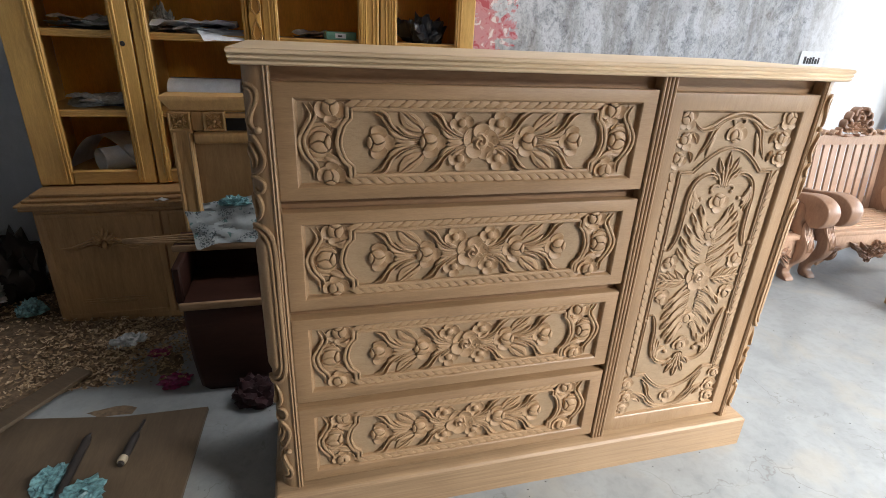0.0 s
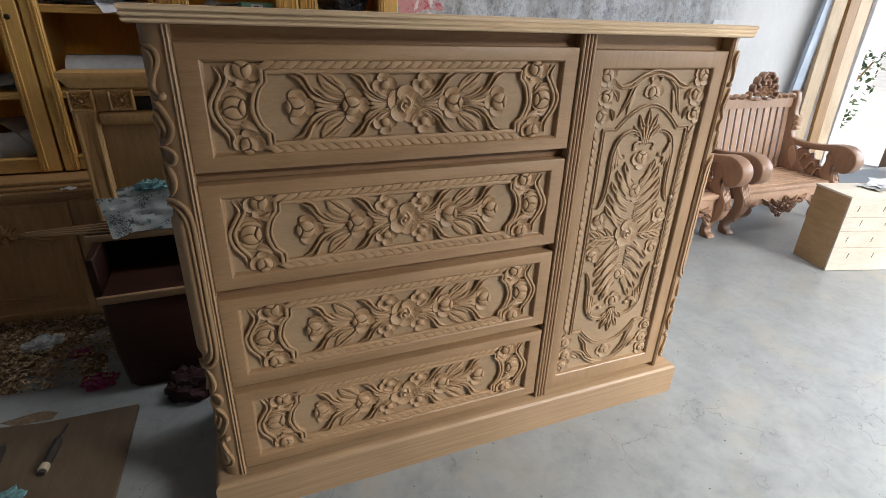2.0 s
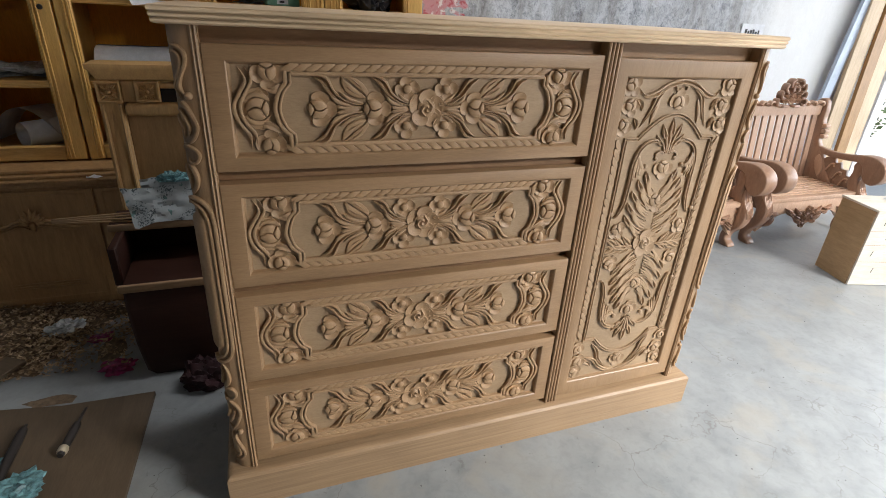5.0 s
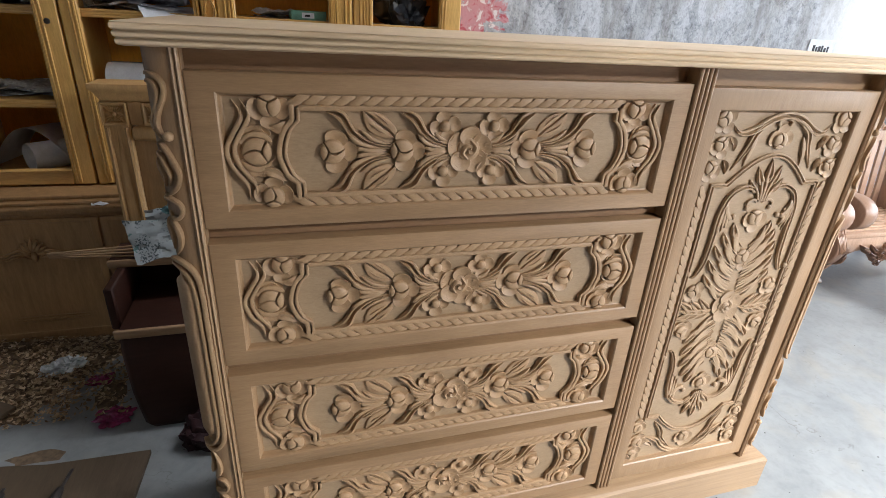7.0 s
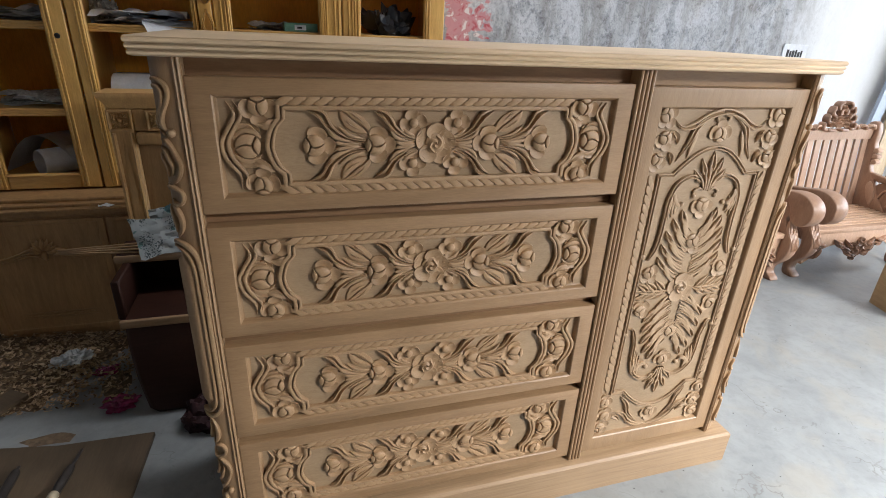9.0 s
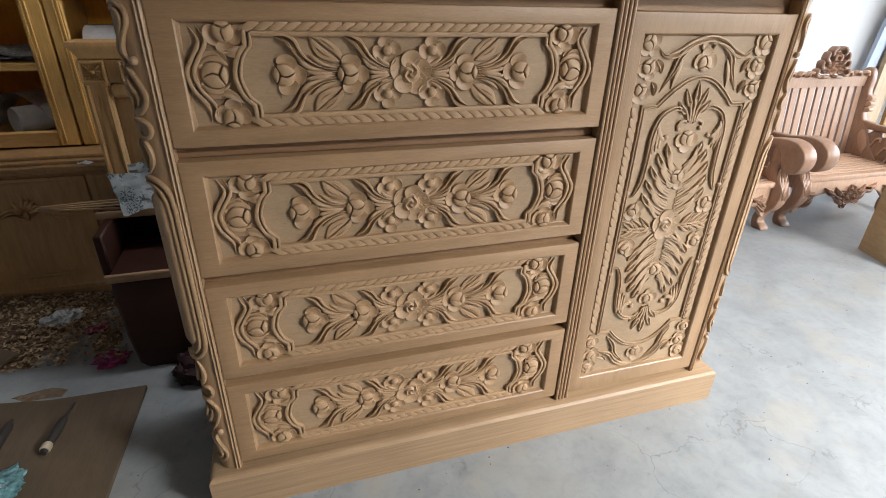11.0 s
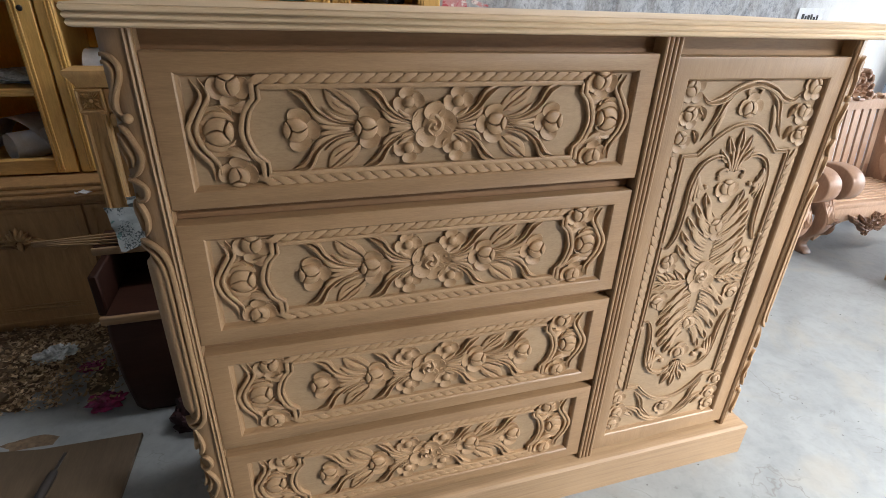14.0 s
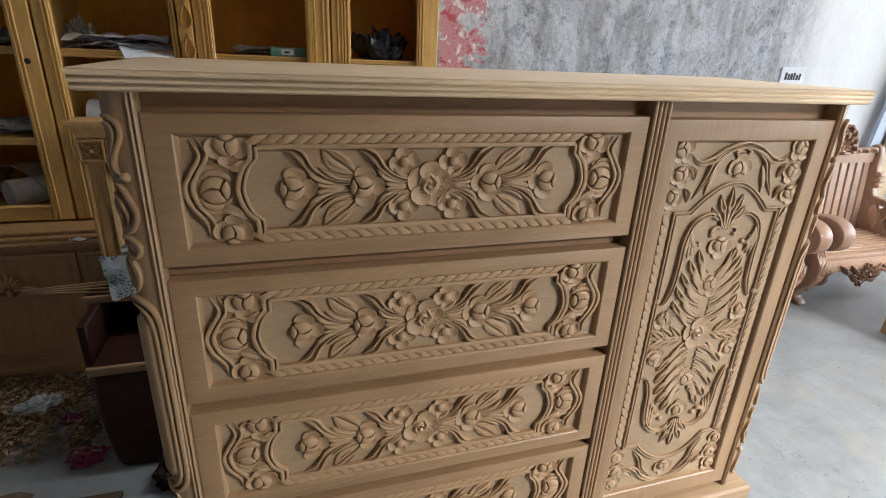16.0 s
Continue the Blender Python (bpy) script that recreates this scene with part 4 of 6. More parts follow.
for turn_v in (lambda v: v, low):
    def pz(pts):
        return [(u, turn_v(v)) for u, v in pts]

    for name, pts, w, shape in (
            ("scroll", [(0.054, 1.312), (0.040, 1.318), (0.022, 1.314), (0.012, 1.301), (0.014, 1.281), (0.026, 1.257), (0.032, 1.237), (0.027, 1.223), (0.017, 1.219)], 0.0034, tips),
            ("scroll", [(0.054, 1.300), (0.040, 1.306), (0.028, 1.304), (0.022, 1.291), (0.027, 1.268), (0.038, 1.246), (0.042, 1.228), (0.034, 1.212)], 0.0030, tips),
            ("plume", [(0.052, 1.200), (0.036, 1.205), (0.026, 1.199), (0.015, 1.178), (0.008, 1.153), (0.016, 1.129), (0.034, 1.116), (0.054, 1.114)], 0.0036, tips),
            ("plume", [(0.050, 1.190), (0.038, 1.184), (0.029, 1.166), (0.024, 1.150), (0.030, 1.132)], 0.0036, leafy),
            ("plume", [(0.054, 1.178), (0.044, 1.166), (0.038, 1.148), (0.042, 1.128)], 0.0036, leafy),
            ("scroll", [(0.056, 1.098), (0.046, 1.108), (0.034, 1.110), (0.017, 1.102), (0.012, 1.088), (0.020, 1.074), (0.034, 1.075), (0.041, 1.084)], 0.0034, tips),
            ("leaf", [(0.044, 1.070), (0.032, 1.062), (0.024, 1.041), (0.028, 1.016), (0.044, 0.996)], 0.0050, leafy),
            ("leaf", [(0.056, 1.068), (0.046, 1.052), (0.042, 1.030), (0.050, 1.006)], 0.0048, leafy)):
        POST.append((name, strip(pz(pts), w, 0.0095, HALF, shape, None, on_post, 6)))
    POST.append(("scroll_ball", dish(0.016, turn_v(1.218), 0.0080, 0.0085, 0, 0.004, 0, 0, None, on_post, 12, 0.010)))
for off, w in ((0.0, 0.0042), (0.0105, 0.0032)):
    POST.append(("arched_rib", strip([(0.062, 0.984 - off), (0.044 + off, 0.989 - off), (0.024 + off, 0.984 - off), (0.009 + off, 0.966 - off), (0.003 + off, 0.935 - off), (0.002 + off, 0.86), (0.002 + off, 0.65), (0.003 + off, 0.576 + off), (0.009 + off, 0.548 + off), (0.024 + off, 0.530 + off), (0.044 + off, 0.525 + off), (0.062, 0.530 + off)], w, 0.010, HALF, even, None, on_post, 7)))
POST.append(("swell", strip([(0.041, 0.962), (0.041, 0.90), (0.041, 0.62), (0.041, 0.555)], 0.023, 0.009, HALF, tips, None, on_post, 10)))
for name, bm in POST:
    me = mesh_of(name, bm, M_chest_v if name in ("post", "bead") else M_carve, 45)
    part(name, me, None, chest, "rounded corner post" if name == "post" else "")
    other = mirrored(me, -1, 1, name)
    part(name, other, None, chest, "rounded corner post" if name == "post" else "", at=(1.683, 0, 0))

# ---- bookcase against the wall ----
DROP = 0.020  # the base stands this much lower than its local zero
case = thing("bookcase", (-0.014, 0.0, -DROP), "tall yellow wooden bookcase with four open bays", "bookcase")
CX0, CX1, CY, CB = -1.06, 1.04, 1.50, 2.00
CZ = 2.05
part("base_cabinet", block(CX0 + 0.01, CX1 - 0.01, 1.345, CB, 0.04, 0.632, 0.004), M_base, case, "weathered brown lower cabinet")
part("plinth", block(CX0 + 0.03, CX1 - 0.03, 1.365, CB - 0.01, DROP, 0.045, 0.003), M_base, case)
bm = bmesh.new()
for y, z0, z1, e in ((1.328, 0.633, 0.655, 0.008), (1.318, 0.655, 0.667, 0.005), (1.345, 0.667, 0.682, 0.005), (1.375, 0.682, 0.700, 0.006)):
    block(CX0 - 0.045 + (y - 1.318) * 0.8, CX1 + 0.045 - (y - 1.318) * 0.8, y, CB, z0, z1, e, bm, 2)
part("cornice", bm, M_base, case, "stepped brown waist moulding")
# lower doors with a carved shell each
for x0, x1 in ((-1.035, -0.535), (-0.525, -0.015), (-0.005, 0.505), (0.515, 1.015)):
    dm = part("lower_door", recessed(x0, x1, 0.075, 0.618, x0 + 0.03, x1 - 0.03, 0.10, 0.60, 0.004, 0.012, 0.002, 0.004), M_base, case, at=(0, 1.333, 0), smooth=25)
    xc, dl = (x0 + x1) / 2, flat(0.004)
    for k in range(-4, 5):
        a = k * 0.40
        part("shell_rib", strip([(xc + 0.010 * math.sin(a), 0.472 + 0.008 * math.cos(a)), (xc + 0.034 * math.sin(a), 0.478 + 0.034 * math.cos(a)), (xc + 0.054 * math.sin(a), 0.480 + (0.062 - 0.012 * abs(math.sin(a))) * math.cos(a))], 0.0075, 0.020, HALF, leafy, None, dl, 6), M_base, dm)
    part("shell_drop", strip([(xc, 0.480), (xc, 0.452), (xc, 0.430)], 0.012, 0.016, HALF, leafy, None, dl, 5), M_base, dm)
    for s in (1, -1):
        for d, reach in ((0.0, 0.205), (-0.013, 0.190), (-0.026, 0.160)):
            part("swag", strip([(xc + 0.016 * s, 0.470 + d), (xc + 0.050 * s, 0.486 + d), (xc + 0.100 * s, 0.466 + 0.8 * d), (xc + 0.150 * s, 0.450 + 0.5 * d), (xc + reach * s, 0.448 + 0.3 * d)], 0.0048, 0.016, HALF, tips, None, dl, 6), M_base, dm)
    for z in (0.150, 0.162, 0.174):
        part("bead", strip([(x0 + 0.10, z), (x1 - 0.10, z)], 0.004, 0.006, HALF, tips, None, dl, 3), M_base, dm)
# upper carcass
part("back_board", block(CX0 + 0.03, CX1 - 0.03, 1.93, 1.945, 0.70, CZ, 0), M_case_back, case, "orange back boards")
for x in (CX0, -0.555, 0.0, 0.545, CX1 - 0.035):
    part("upright", block(x, x + 0.03, 1.52, 1.93, 0.70, CZ, 0.002), M_case, case)
part("case_top", block(CX0 - 0.03, CX1 + 0.03, 1.45, CB, CZ, CZ + 0.07, 0.01), M_case_h, case)


def reeded_shelf(x0, x1, z, y=1.535):
    bm = block(x0, x1, y + 0.006, 1.925, z - 0.030, z, 0)
    for k in range(3):
        sweep([(x0, y + 0.006, z - 0.005 - 0.010 * k), (x1, y + 0.006, z - 0.005 - 0.010 * k)], oval(0.005, 0.006, 8), bm, up=(0, 0, 1))
    part("shelf", bm, M_case_h, case, "shelf with a reeded edge")


SHELF_1, SHELF_2, SHELF_0 = 1.395, 1.050, 0.745
for x0, x1 in ((CX0 + 0.03, -0.556), (-0.524, -0.001), (0.031, 0.544), (0.576, CX1 - 0.036)):
    for z in (SHELF_1, SHELF_2, 1.74):
        reeded_shelf(x0, x1, z)
    part("bottom_board", block(x0, x1, 1.53, 1.925, 0.712, SHELF_0, 0.003), M_case, case)


def glazing_frame(x0, x1, i0, i1):
    """An upper door: stiles and rails with a moulded inner edge."""
    d = part("upper_door", block(x0, i0, CY, 1.525, 0.708, CZ - 0.01, 0.004), M_case, case, "open-framed yellow door")
    part("stile", block(i1, x1, CY, 1.525, 0.708, CZ - 0.01, 0.004), M_case, d)
    part("bottom_rail", block(i0, i1, CY + 0.002, 1.523, 0.708, 0.775, 0.004), M_case_h, d)
    part("top_rail", block(i0, i1, CY + 0.002, 1.523, CZ - 0.08, CZ - 0.01, 0.004), M_case_h, d)
    for x in (i0 - 0.012, i0 - 0.026, i1 + 0.012, i1 + 0.026):
        part("bead", sweep([(x, CY, 0.715), (x, CY, CZ - 0.02)], oval(0.0045, 0.005, 6), None, (0, 1, 0)), M_case, d)
    part("bead", sweep([(i0, CY, 0.768), (i1, CY, 0.768)], oval(0.0045, 0.005, 6), None, (0, 0, 1)), M_case_h, d)
    return d


d1 = glazing_frame(-1.055, -0.560, -0.915, -0.640)
d2 = glazing_frame(-0.552, -0.006, -0.490, -0.088)
glazing_frame(0.000, 0.541, 0.070, 0.440)
glazing_frame(0.547, 1.030, 0.630, 0.930)
part("knob", lathe([(0.001, 0), (0.008, 0.001), (0.011, 0.006), (0.007, 0.012), (0.006, 0.018)], 12), M_dark, d1, "dark round knob hole", at=(-0.600, CY - 0.006, 1.345), turn=(radians(-90), 0, 0))
# carved strip on the middle stile
strip_lay = flat(CY - 0.001)
for z in np.arange(0.80, 2.0, 0.115):
    for s in (1, -1):
        part("carved_leaf", strip([(-0.028 + 0.002 * s, z), (-0.028 + 0.020 * s, z + 0.03), (-0.028 + 0.010 * s, z + 0.07), (-0.028 - 0.006 * s, z + 0.10)], 0.006, 0.010, TWIN, leafy, None, strip_lay, 6), M_case, d2)
for x in (-0.075, -0.062, 0.030, 0.046, 0.458, 0.476, 0.512, 0.530, 0.575, 0.592):
    part("bead", sweep([(x, CY, 0.715), (x, CY, CZ - 0.02)], oval(0.0045, 0.005, 6), None, (0, 1, 0)), M_case, case)


SHELF_1, SHELF_2, SHELF_0 = SHELF_1 - DROP, SHELF_2 - DROP, SHELF_0 - DROP

# ---- things on the shelves ----
def sheet(w, d, amp, seed, nx=10, ny=8, thick=0.0):
    """A curled, creased sheet."""
    rnd, bm = random.Random(seed), bmesh.new()
    o = Vector((rnd.uniform(0, 50), rnd.uniform(0, 50), rnd.uniform(0, 50)))
    rows = []
    for j in range(ny + 1):
        rows.append([(w * (i / nx - 0.5), d * (j / ny - 0.5), max(0.0, amp * (0.5 + noise.noise(o + Vector((3.2 * i / nx, 3.2 * j / ny, 0)))) + 0.35 * amp * noise.noise(o + Vector((9 * i / nx, 9 * j / ny, 5))))) for i in range(nx + 1)])
    rings(bm, rows, closed=False)
    return bm


def curled(w, d, h, n=16):
    """A sheet bent into a smooth arch."""
    rows = []
    for k in range(n + 1):
        a = math.pi * k / n
        rows.append([(-w / 2 * math.cos(a), -d / 2 + 0.03 * math.sin(2 * a), h * math.sin(a) ** 1.3), (-w / 2 * math.cos(a), d / 2, h * 0.85 * math.sin(a) ** 1.1)])
    return rings(bmesh.new(), rows, closed=False)


def crumple(r, seed, flat_z=0.6, sub=4, amp=0.5):
    """A crumpled lump of film or cloth that lies on its base."""
    rnd, bm = random.Random(seed), bmesh.new()
    o = Vector((rnd.uniform(0, 50), rnd.uniform(0, 50), rnd.uniform(0, 50)))
    bmesh.ops.create_icosphere(bm, subdivisions=sub, radius=1)
    for v in bm.verts:
        n = v.co.normalized()
        k = 1 + amp * noise.noise(o + n * 1.7) + 0.9 * amp * abs(noise.noise(o + n * 4.5)) + 0.3 * amp * abs(noise.noise(o + n * 9)) - 0.35 * amp
        fold = 1 + 0.5 * amp * noise.noise(o + n * 13) + 0.9 * amp * noise.noise(o + n * 6)
        v.co = Vector((n.x * r[0] * k, n.y * r[1] * k, max(0.0, (n.z + flat_z) / (1 + flat_z)) * r[2] * k * fold))
    return bm


def paper_stack(at, w, d, count, seed, mat, label, name="paper_stack"):
    ob = thing(name, at, label, "papers", "papers in the bookcase")
    rnd = random.Random(seed)
    for k in range(count):
        part("sheet", sheet(w * rnd.uniform(0.7, 1.0), d * rnd.uniform(0.7, 1), 0.012 + 0.006 * k, seed + k), mat if k % 3 else M_paper, ob, at=(rnd.uniform(-0.03, 0.03), rnd.uniform(-0.03, 0.03), 0.0015 + 0.006 * k), turn=(0, 0, rnd.uniform(-0.35, 0.35)))
    return ob


paper_stack((-0.78, 1.70, SHELF_1), 0.36, 0.26, 5, 3, M_news, "loose newspapers and used sheets on a shelf")
paper_stack((-0.79, 1.70, SHELF_2), 0.34, 0.24, 5, 11, M_news, "curled old newspapers on a shelf")
paper_stack((-0.30, 1.68, SHELF_1), 0.38, 0.26, 5, 21, M_paper, "white sheets lying loose on a shelf")
paper_stack((0.20, 1.72, SHELF_1), 0.20, 0.18, 3, 31, M_news, "few printed papers on a shelf")
bm = sheet(0.20, 0.16, 0.006, 41)
solo("paper_sheet", bm, M_paper, "white sheet hanging over a shelf edge", "paper", (-0.20, 1.545, SHELF_1 - 0.001), (radians(18), 0, 0.35), "papers in the bookcase")


def paper_roll(at, r, length, turn, label):
    ob = thing("paper_roll", at, label, "paper roll", "papers in the bookcase", turn)
    rows, turns = [], 26
    for k in range(turns + 1):
        a = 2 * math.pi * k / turns * 1.12
        rr = r * (1 - 0.05 * k / turns)
        rows.append([(rr * math.sin(a), -length / 2, r + rr * math.cos(a)), (rr * math.sin(a), length / 2, r + rr * math.cos(a))])
    part("rolled_sheet", rings(bmesh.new(), rows, closed=False), M_paper, ob)
    rows = []
    for k in range(turns + 1):
        a = 2 * math.pi * k / turns
        rr = r * 0.90
        rows.append([(rr * math.sin(a), -length / 2 + 0.02, r + rr * math.cos(a)), (rr * math.sin(a), length / 2, r + rr * math.cos(a))])
    part("inner_sheet", rings(bmesh.new(), rows, closed=False), M_paper, ob)
    return ob


paper_roll((-0.31, 1.63, SHELF_2), 0.073, 0.33, 86, "thick roll of white paper lying on the middle shelf")
paper_roll((-0.745, 1.655, SHELF_0), 0.060, 0.22, -48, "loosely rolled white paper with an open end")
bm = curled(0.33, 0.26, 0.17)
solo("paper_sheet", bm, M_paper, "large curled white sheet behind a roll", "paper", (-0.82, 1.78, SHELF_0), (0, 0, -0.15), "papers in the bookcase")
carton = thing("carton", (0.345, 1.62, SHELF_1), "small green and white printed carton on a shelf", "carton", turn=6)
part("box", block(-0.075, 0.075, -0.04, 0.04, 0, 0.038, 0.002), M_green, carton)
part("printed_panel", block(-0.03, 0.022, -0.0415, -0.0398, 0.008, 0.030, 0), M_paper, carton, "pale printed panel")
part("printed_bar", block(-0.018, 0.004, -0.0428, -0.0413, 0.014, 0.022, 0), M_ink, carton)
solo("plastic_bag", crumple((0.11, 0.09, 0.12), 5, 0.5), M_plastic, "crumpled black plastic bag on a shelf", "plastic bag", (0.78, 1.66, SHELF_1))
solo("cloth", crumple((0.06, 0.06, 0.10), 15, 0.5), M_news, "grey crumpled rag on a shelf", "rag", (-0.50, 1.75, SHELF_1))

solo("paper_scrap", sheet(0.060, 0.022, 0.010, 151, 6, 4), M_paper, "torn white paper scrap on the bookcase moulding", "paper scrap", (-0.525, 1.334, 0.648), (0, 0, 0.15), "papers in the bookcase")

# ---- headboard leaning behind the chest ----
head = thing("bed_headboard", (-0.022, 1.20, -0.027), "unfinished bed headboard with fluted posts, behind the chest", "headboard")
part("post", block(-0.385, -0.300, -0.02, 0.05, 0.027, 1.115, 0.006), M_head, head)
for x in (-0.372, -0.312):
    part("bead", sweep([(x, -0.02, 0.06), (x, -0.02, 1.02)], oval(0.007, 0.010, 8), None, (0, 1, 0)), M_head, head)
part("flute", strip([(-0.342, 0.08), (-0.342, 1.015)], 0.018, 0.004, HALF, tips, None, flat(-0.0195), 4), M_head, head)
cap = bmesh.new()
rows = []
for d, z in ((0.0, 1.112), (0.004, 1.118), (0.010, 1.130), (0.018, 1.146), (0.027, 1.156), (0.030, 1.166), (0.029, 1.174)):
    rows.append([(-0.372 - d, -0.025 - d, z), (0.62, -0.025 - d, z), (0.62, 0.055 + d, z), (-0.372 - d, 0.055 + d, z)])
part("cap", rings(cap, rows), M_head, head, "moulded cap rail", smooth=60)
part("panel", block(-0.300, 0.60, 0.0, 0.03, 0.30, 1.02, 0.002), M_base, head, "brown inner panel")
part("rail", block(-0.297, 0.60, -0.036, 0.04, 0.972, 1.022, 0.016, None, 4), M_head, head)
part("rail", block(-0.165, 0.60, -0.006, 0.04, 1.078, 1.100, 0.006, None, 2), M_head, head)
# near-black block stands in for the shade inside an open slot
part("slot", block(-0.165, 0.60, 0.012, 0.03, 1.022, 1.076, 0), M_dark, head, "solid near-black block for the shade in an open slot")
for x in (-0.385, -0.250):
    tile = part("rosette_block", recessed(x, x + 0.085, 1.028, 1.108, x + 0.008, x + 0.077, 1.036, 1.100, 0.008, 0.03, 0.002, 0.003), M_head, head, "square block with a carved rosette", at=(0, -0.030, 0), smooth=25)
    for k in range(24):
        a = math.pi / 12 * k
        far = 0.031 / max(abs(math.cos(a)), abs(math.sin(a)))
        part("petal", strip([(x + 0.0425 + 0.008 * math.cos(a), 1.068 + 0.008 * math.sin(a)), (x + 0.0425 + far * math.cos(a), 1.068 + 0.94 * far * math.sin(a))], 0.0054 if k % 6 == 3 else 0.0036, 0.0085, RIDGE, leafy, None, flat(0.008), 5), M_head, tile)
    part("boss", dish(x + 0.0425, 1.068, 0.009, 0.009, 0, 0.004, 0, 0, None, flat(0.008), 12, 0.010), M_head, tile)
part("spacer", block(-0.299, -0.252, -0.018, 0.03, 1.026, 1.110, 0.004), M_head, head)

# ---- dark bedside stand with papers ----
stand = thing("bedside_stand", (0, 0, 0), "dark red wooden bedside stand with open front, papers on top", "bedside stand")
part("top", block(-0.424, 0.02, 0.972, 1.135, 0.534, 0.562, 0.006), M_red, stand)
part("top_edge", block(-0.425, 0.02, 0.960, 0.973, 0.533, 0.564, 0.006, None, 2), M_edge, stand, "pale raw front edge")
part("side", block(-0.400, -0.370, 0.80, 1.125, 0.373, 0.534, 0.006), M_red, stand)
part("side", block(-0.03, 0.0, 0.80, 1.125, 0.399, 0.534, 0.006), M_red, stand)
part("back", block(-0.370, -0.03, 1.106, 1.125, 0.0, 0.534, 0.002), M_red, stand)
rows = []
for z, d, e in ((0.0, 0.034, 0.046), (0.02, 0.044, 0.034), (0.09, 0.048, 0.026), (0.16, 0.046, 0.017), (0.24, 0.036, 0.010), (0.31, 0.020, 0.003), (0.372, -0.004, 0.0)):
    rows.append([(-0.372 + e, 0.750 - d + 0.018, z), (-0.352 + e, 0.750 - d, z), (-0.010 - e, 0.750 - d, z), (0.010 - e, 0.750 - d + 0.018, z), (0.010 - e, 1.10, z), (-0.372 + e, 1.10, z)])
part("lower_body", rings(bmesh.new(), rows), M_red, stand, "dark bulging lower body", smooth=60)
part("shelf", block(-0.368, 0.015, 0.752, 1.105, 0.373, 0.398, 0.004), M_red, stand)
part("shelf_edge", block(-0.380, 0.015, 0.738, 0.753, 0.370, 0.404, 0.007, None, 3), M_edge, stand, "pale worn shelf edge")
bag = thing("papers", (0, 0, 0), "crumpled printed plastic sheets propped on a stand, one corner hanging", "papers")


def propped(x0, x1, y, rise, lean, seed, low=0.0):
    """A creased sheet propped upright; its lower left corner hangs over the edge."""
    rows, o = [], Vector((seed, 2.7 * seed, 0.4))
    for j in range(15):
        t, row = j / 14, []
        for i in range(21):
            f = i / 20
            x = x0 + (x1 - x0) * f + 0.035 * (1 - t) * (1 - f) + 0.004 * noise.noise(o + Vector((3, 8 * t, 1)))
            z0 = 0.567 - low * max(0.0, 1 - abs(f - 0.04) / 0.22)
            z1 = 0.564 + rise * (0.86 + 0.22 * f) + 0.020 * noise.noise(o + Vector((5 * f, 0, 3)))
            fold = 0.016 * abs(noise.noise(o + Vector((4.5 * f + 2 * t, 3.5 * t, 0)))) + 0.006 * noise.noise(o + Vector((13 * f, 11 * t - 6 * f, 7)))
            row.append((x, y + lean * t + fold - 0.010, z0 + (z1 - z0) * t))
        rows.append(row)
    return rings(bmesh.new(), rows, closed=False)


part("sheet", propped(-0.360, -0.030, 0.962, 0.150, 0.050, 4.2, 0.024), M_bag, bag, "pale film with teal and dark print", smooth=22)
part("sheet", propped(-0.300, 0.010, 1.020, 0.175, 0.035, 9.1), M_bag, bag, "pale film with teal and dark print", smooth=22)
part("film", crumple((0.060, 0.034, 0.030), 71, 0.5), M_teal, bag, "teal printed film", at=(-0.16, 1.02, 0.718))
sticks = thing("wood_sticks", (-0.50, 1.00, 0.533), "few thin pale wooden sticks lying on the stand", "sticks")
for k in range(4):
    part("stick", block(-0.22, 0.22, -0.004, 0.004, -0.003, 0.003, 0.001), M_edge, sticks, at=(0.10, 0.018 * k, 0.031 + 0.004 * k), turn=(0, 0.01 * k, 0.10 * k - 0.12))
solo("red_cloth", crumple((0.095, 0.075, 0.095), 81, 0.5, 4, 0.30), M_cloth, "dark red crumpled cloth on the floor", "cloth", (-0.115, 0.615, 0))

# ---- clutter on the floor ----
board = thing("floor_board", (0, 0, 0), "dusty wide plywood board lying on the concrete", "board")
bm = bmesh.new()
rows = []
for z in (0.0, 0.016, 0.018):
    e = 0.0 if z < 0.017 else 0.003
    rows.append([(-1.20 + e, -0.10 + e, z), (-0.325 - e, -0.10 + e, z), (-0.296 - e, 0.585 - e, z), (-0.60, 0.590 - e, z), (-0.90, 0.640 - e, z), (-1.20 + e, 0.690 - e, z)])
part("sheet", rings(bm, rows), M_board, board)
lath = thing("lath", (-1.02, 0.62, 0.019), "dusty narrow wooden lath on a board", "lath", turn=58)
part("strip", block(-0.35, 0.35, -0.045, 0.045, 0, 0.018, 0.003), M_board, lath)


def chisel(at, turn, grip, blade, r, label, ferrule=True):
    ob = thing("chisel", at, label, "chisel", "hand tools on the board", turn)
    g = lathe([(0.004, 0), (r * 0.8, 0.003), (r, 0.02), (r * 1.05, grip * 0.5), (r * 0.85, grip - 0.01), (r * 0.7, grip)], 12)
    part("handle", g, M_handle, ob, at=(0, 0, r * 1.05), turn=(radians(90), 0, 0))
    if ferrule:
        part("ferrule", lathe([(r * 1.02, 0.0), (r * 1.12, 0.004), (r * 1.12, 0.022), (r * 1.02, 0.026)], 12), M_ferrule, ob, "pale worn ferrule", at=(0, -grip + 0.036, r * 1.12), turn=(radians(90), 0, 0))
    part("blade", block(-0.005, 0.005, 0, blade, -0.002, 0.002, 0.001), M_iron, ob, at=(0, 0, r))
    return ob


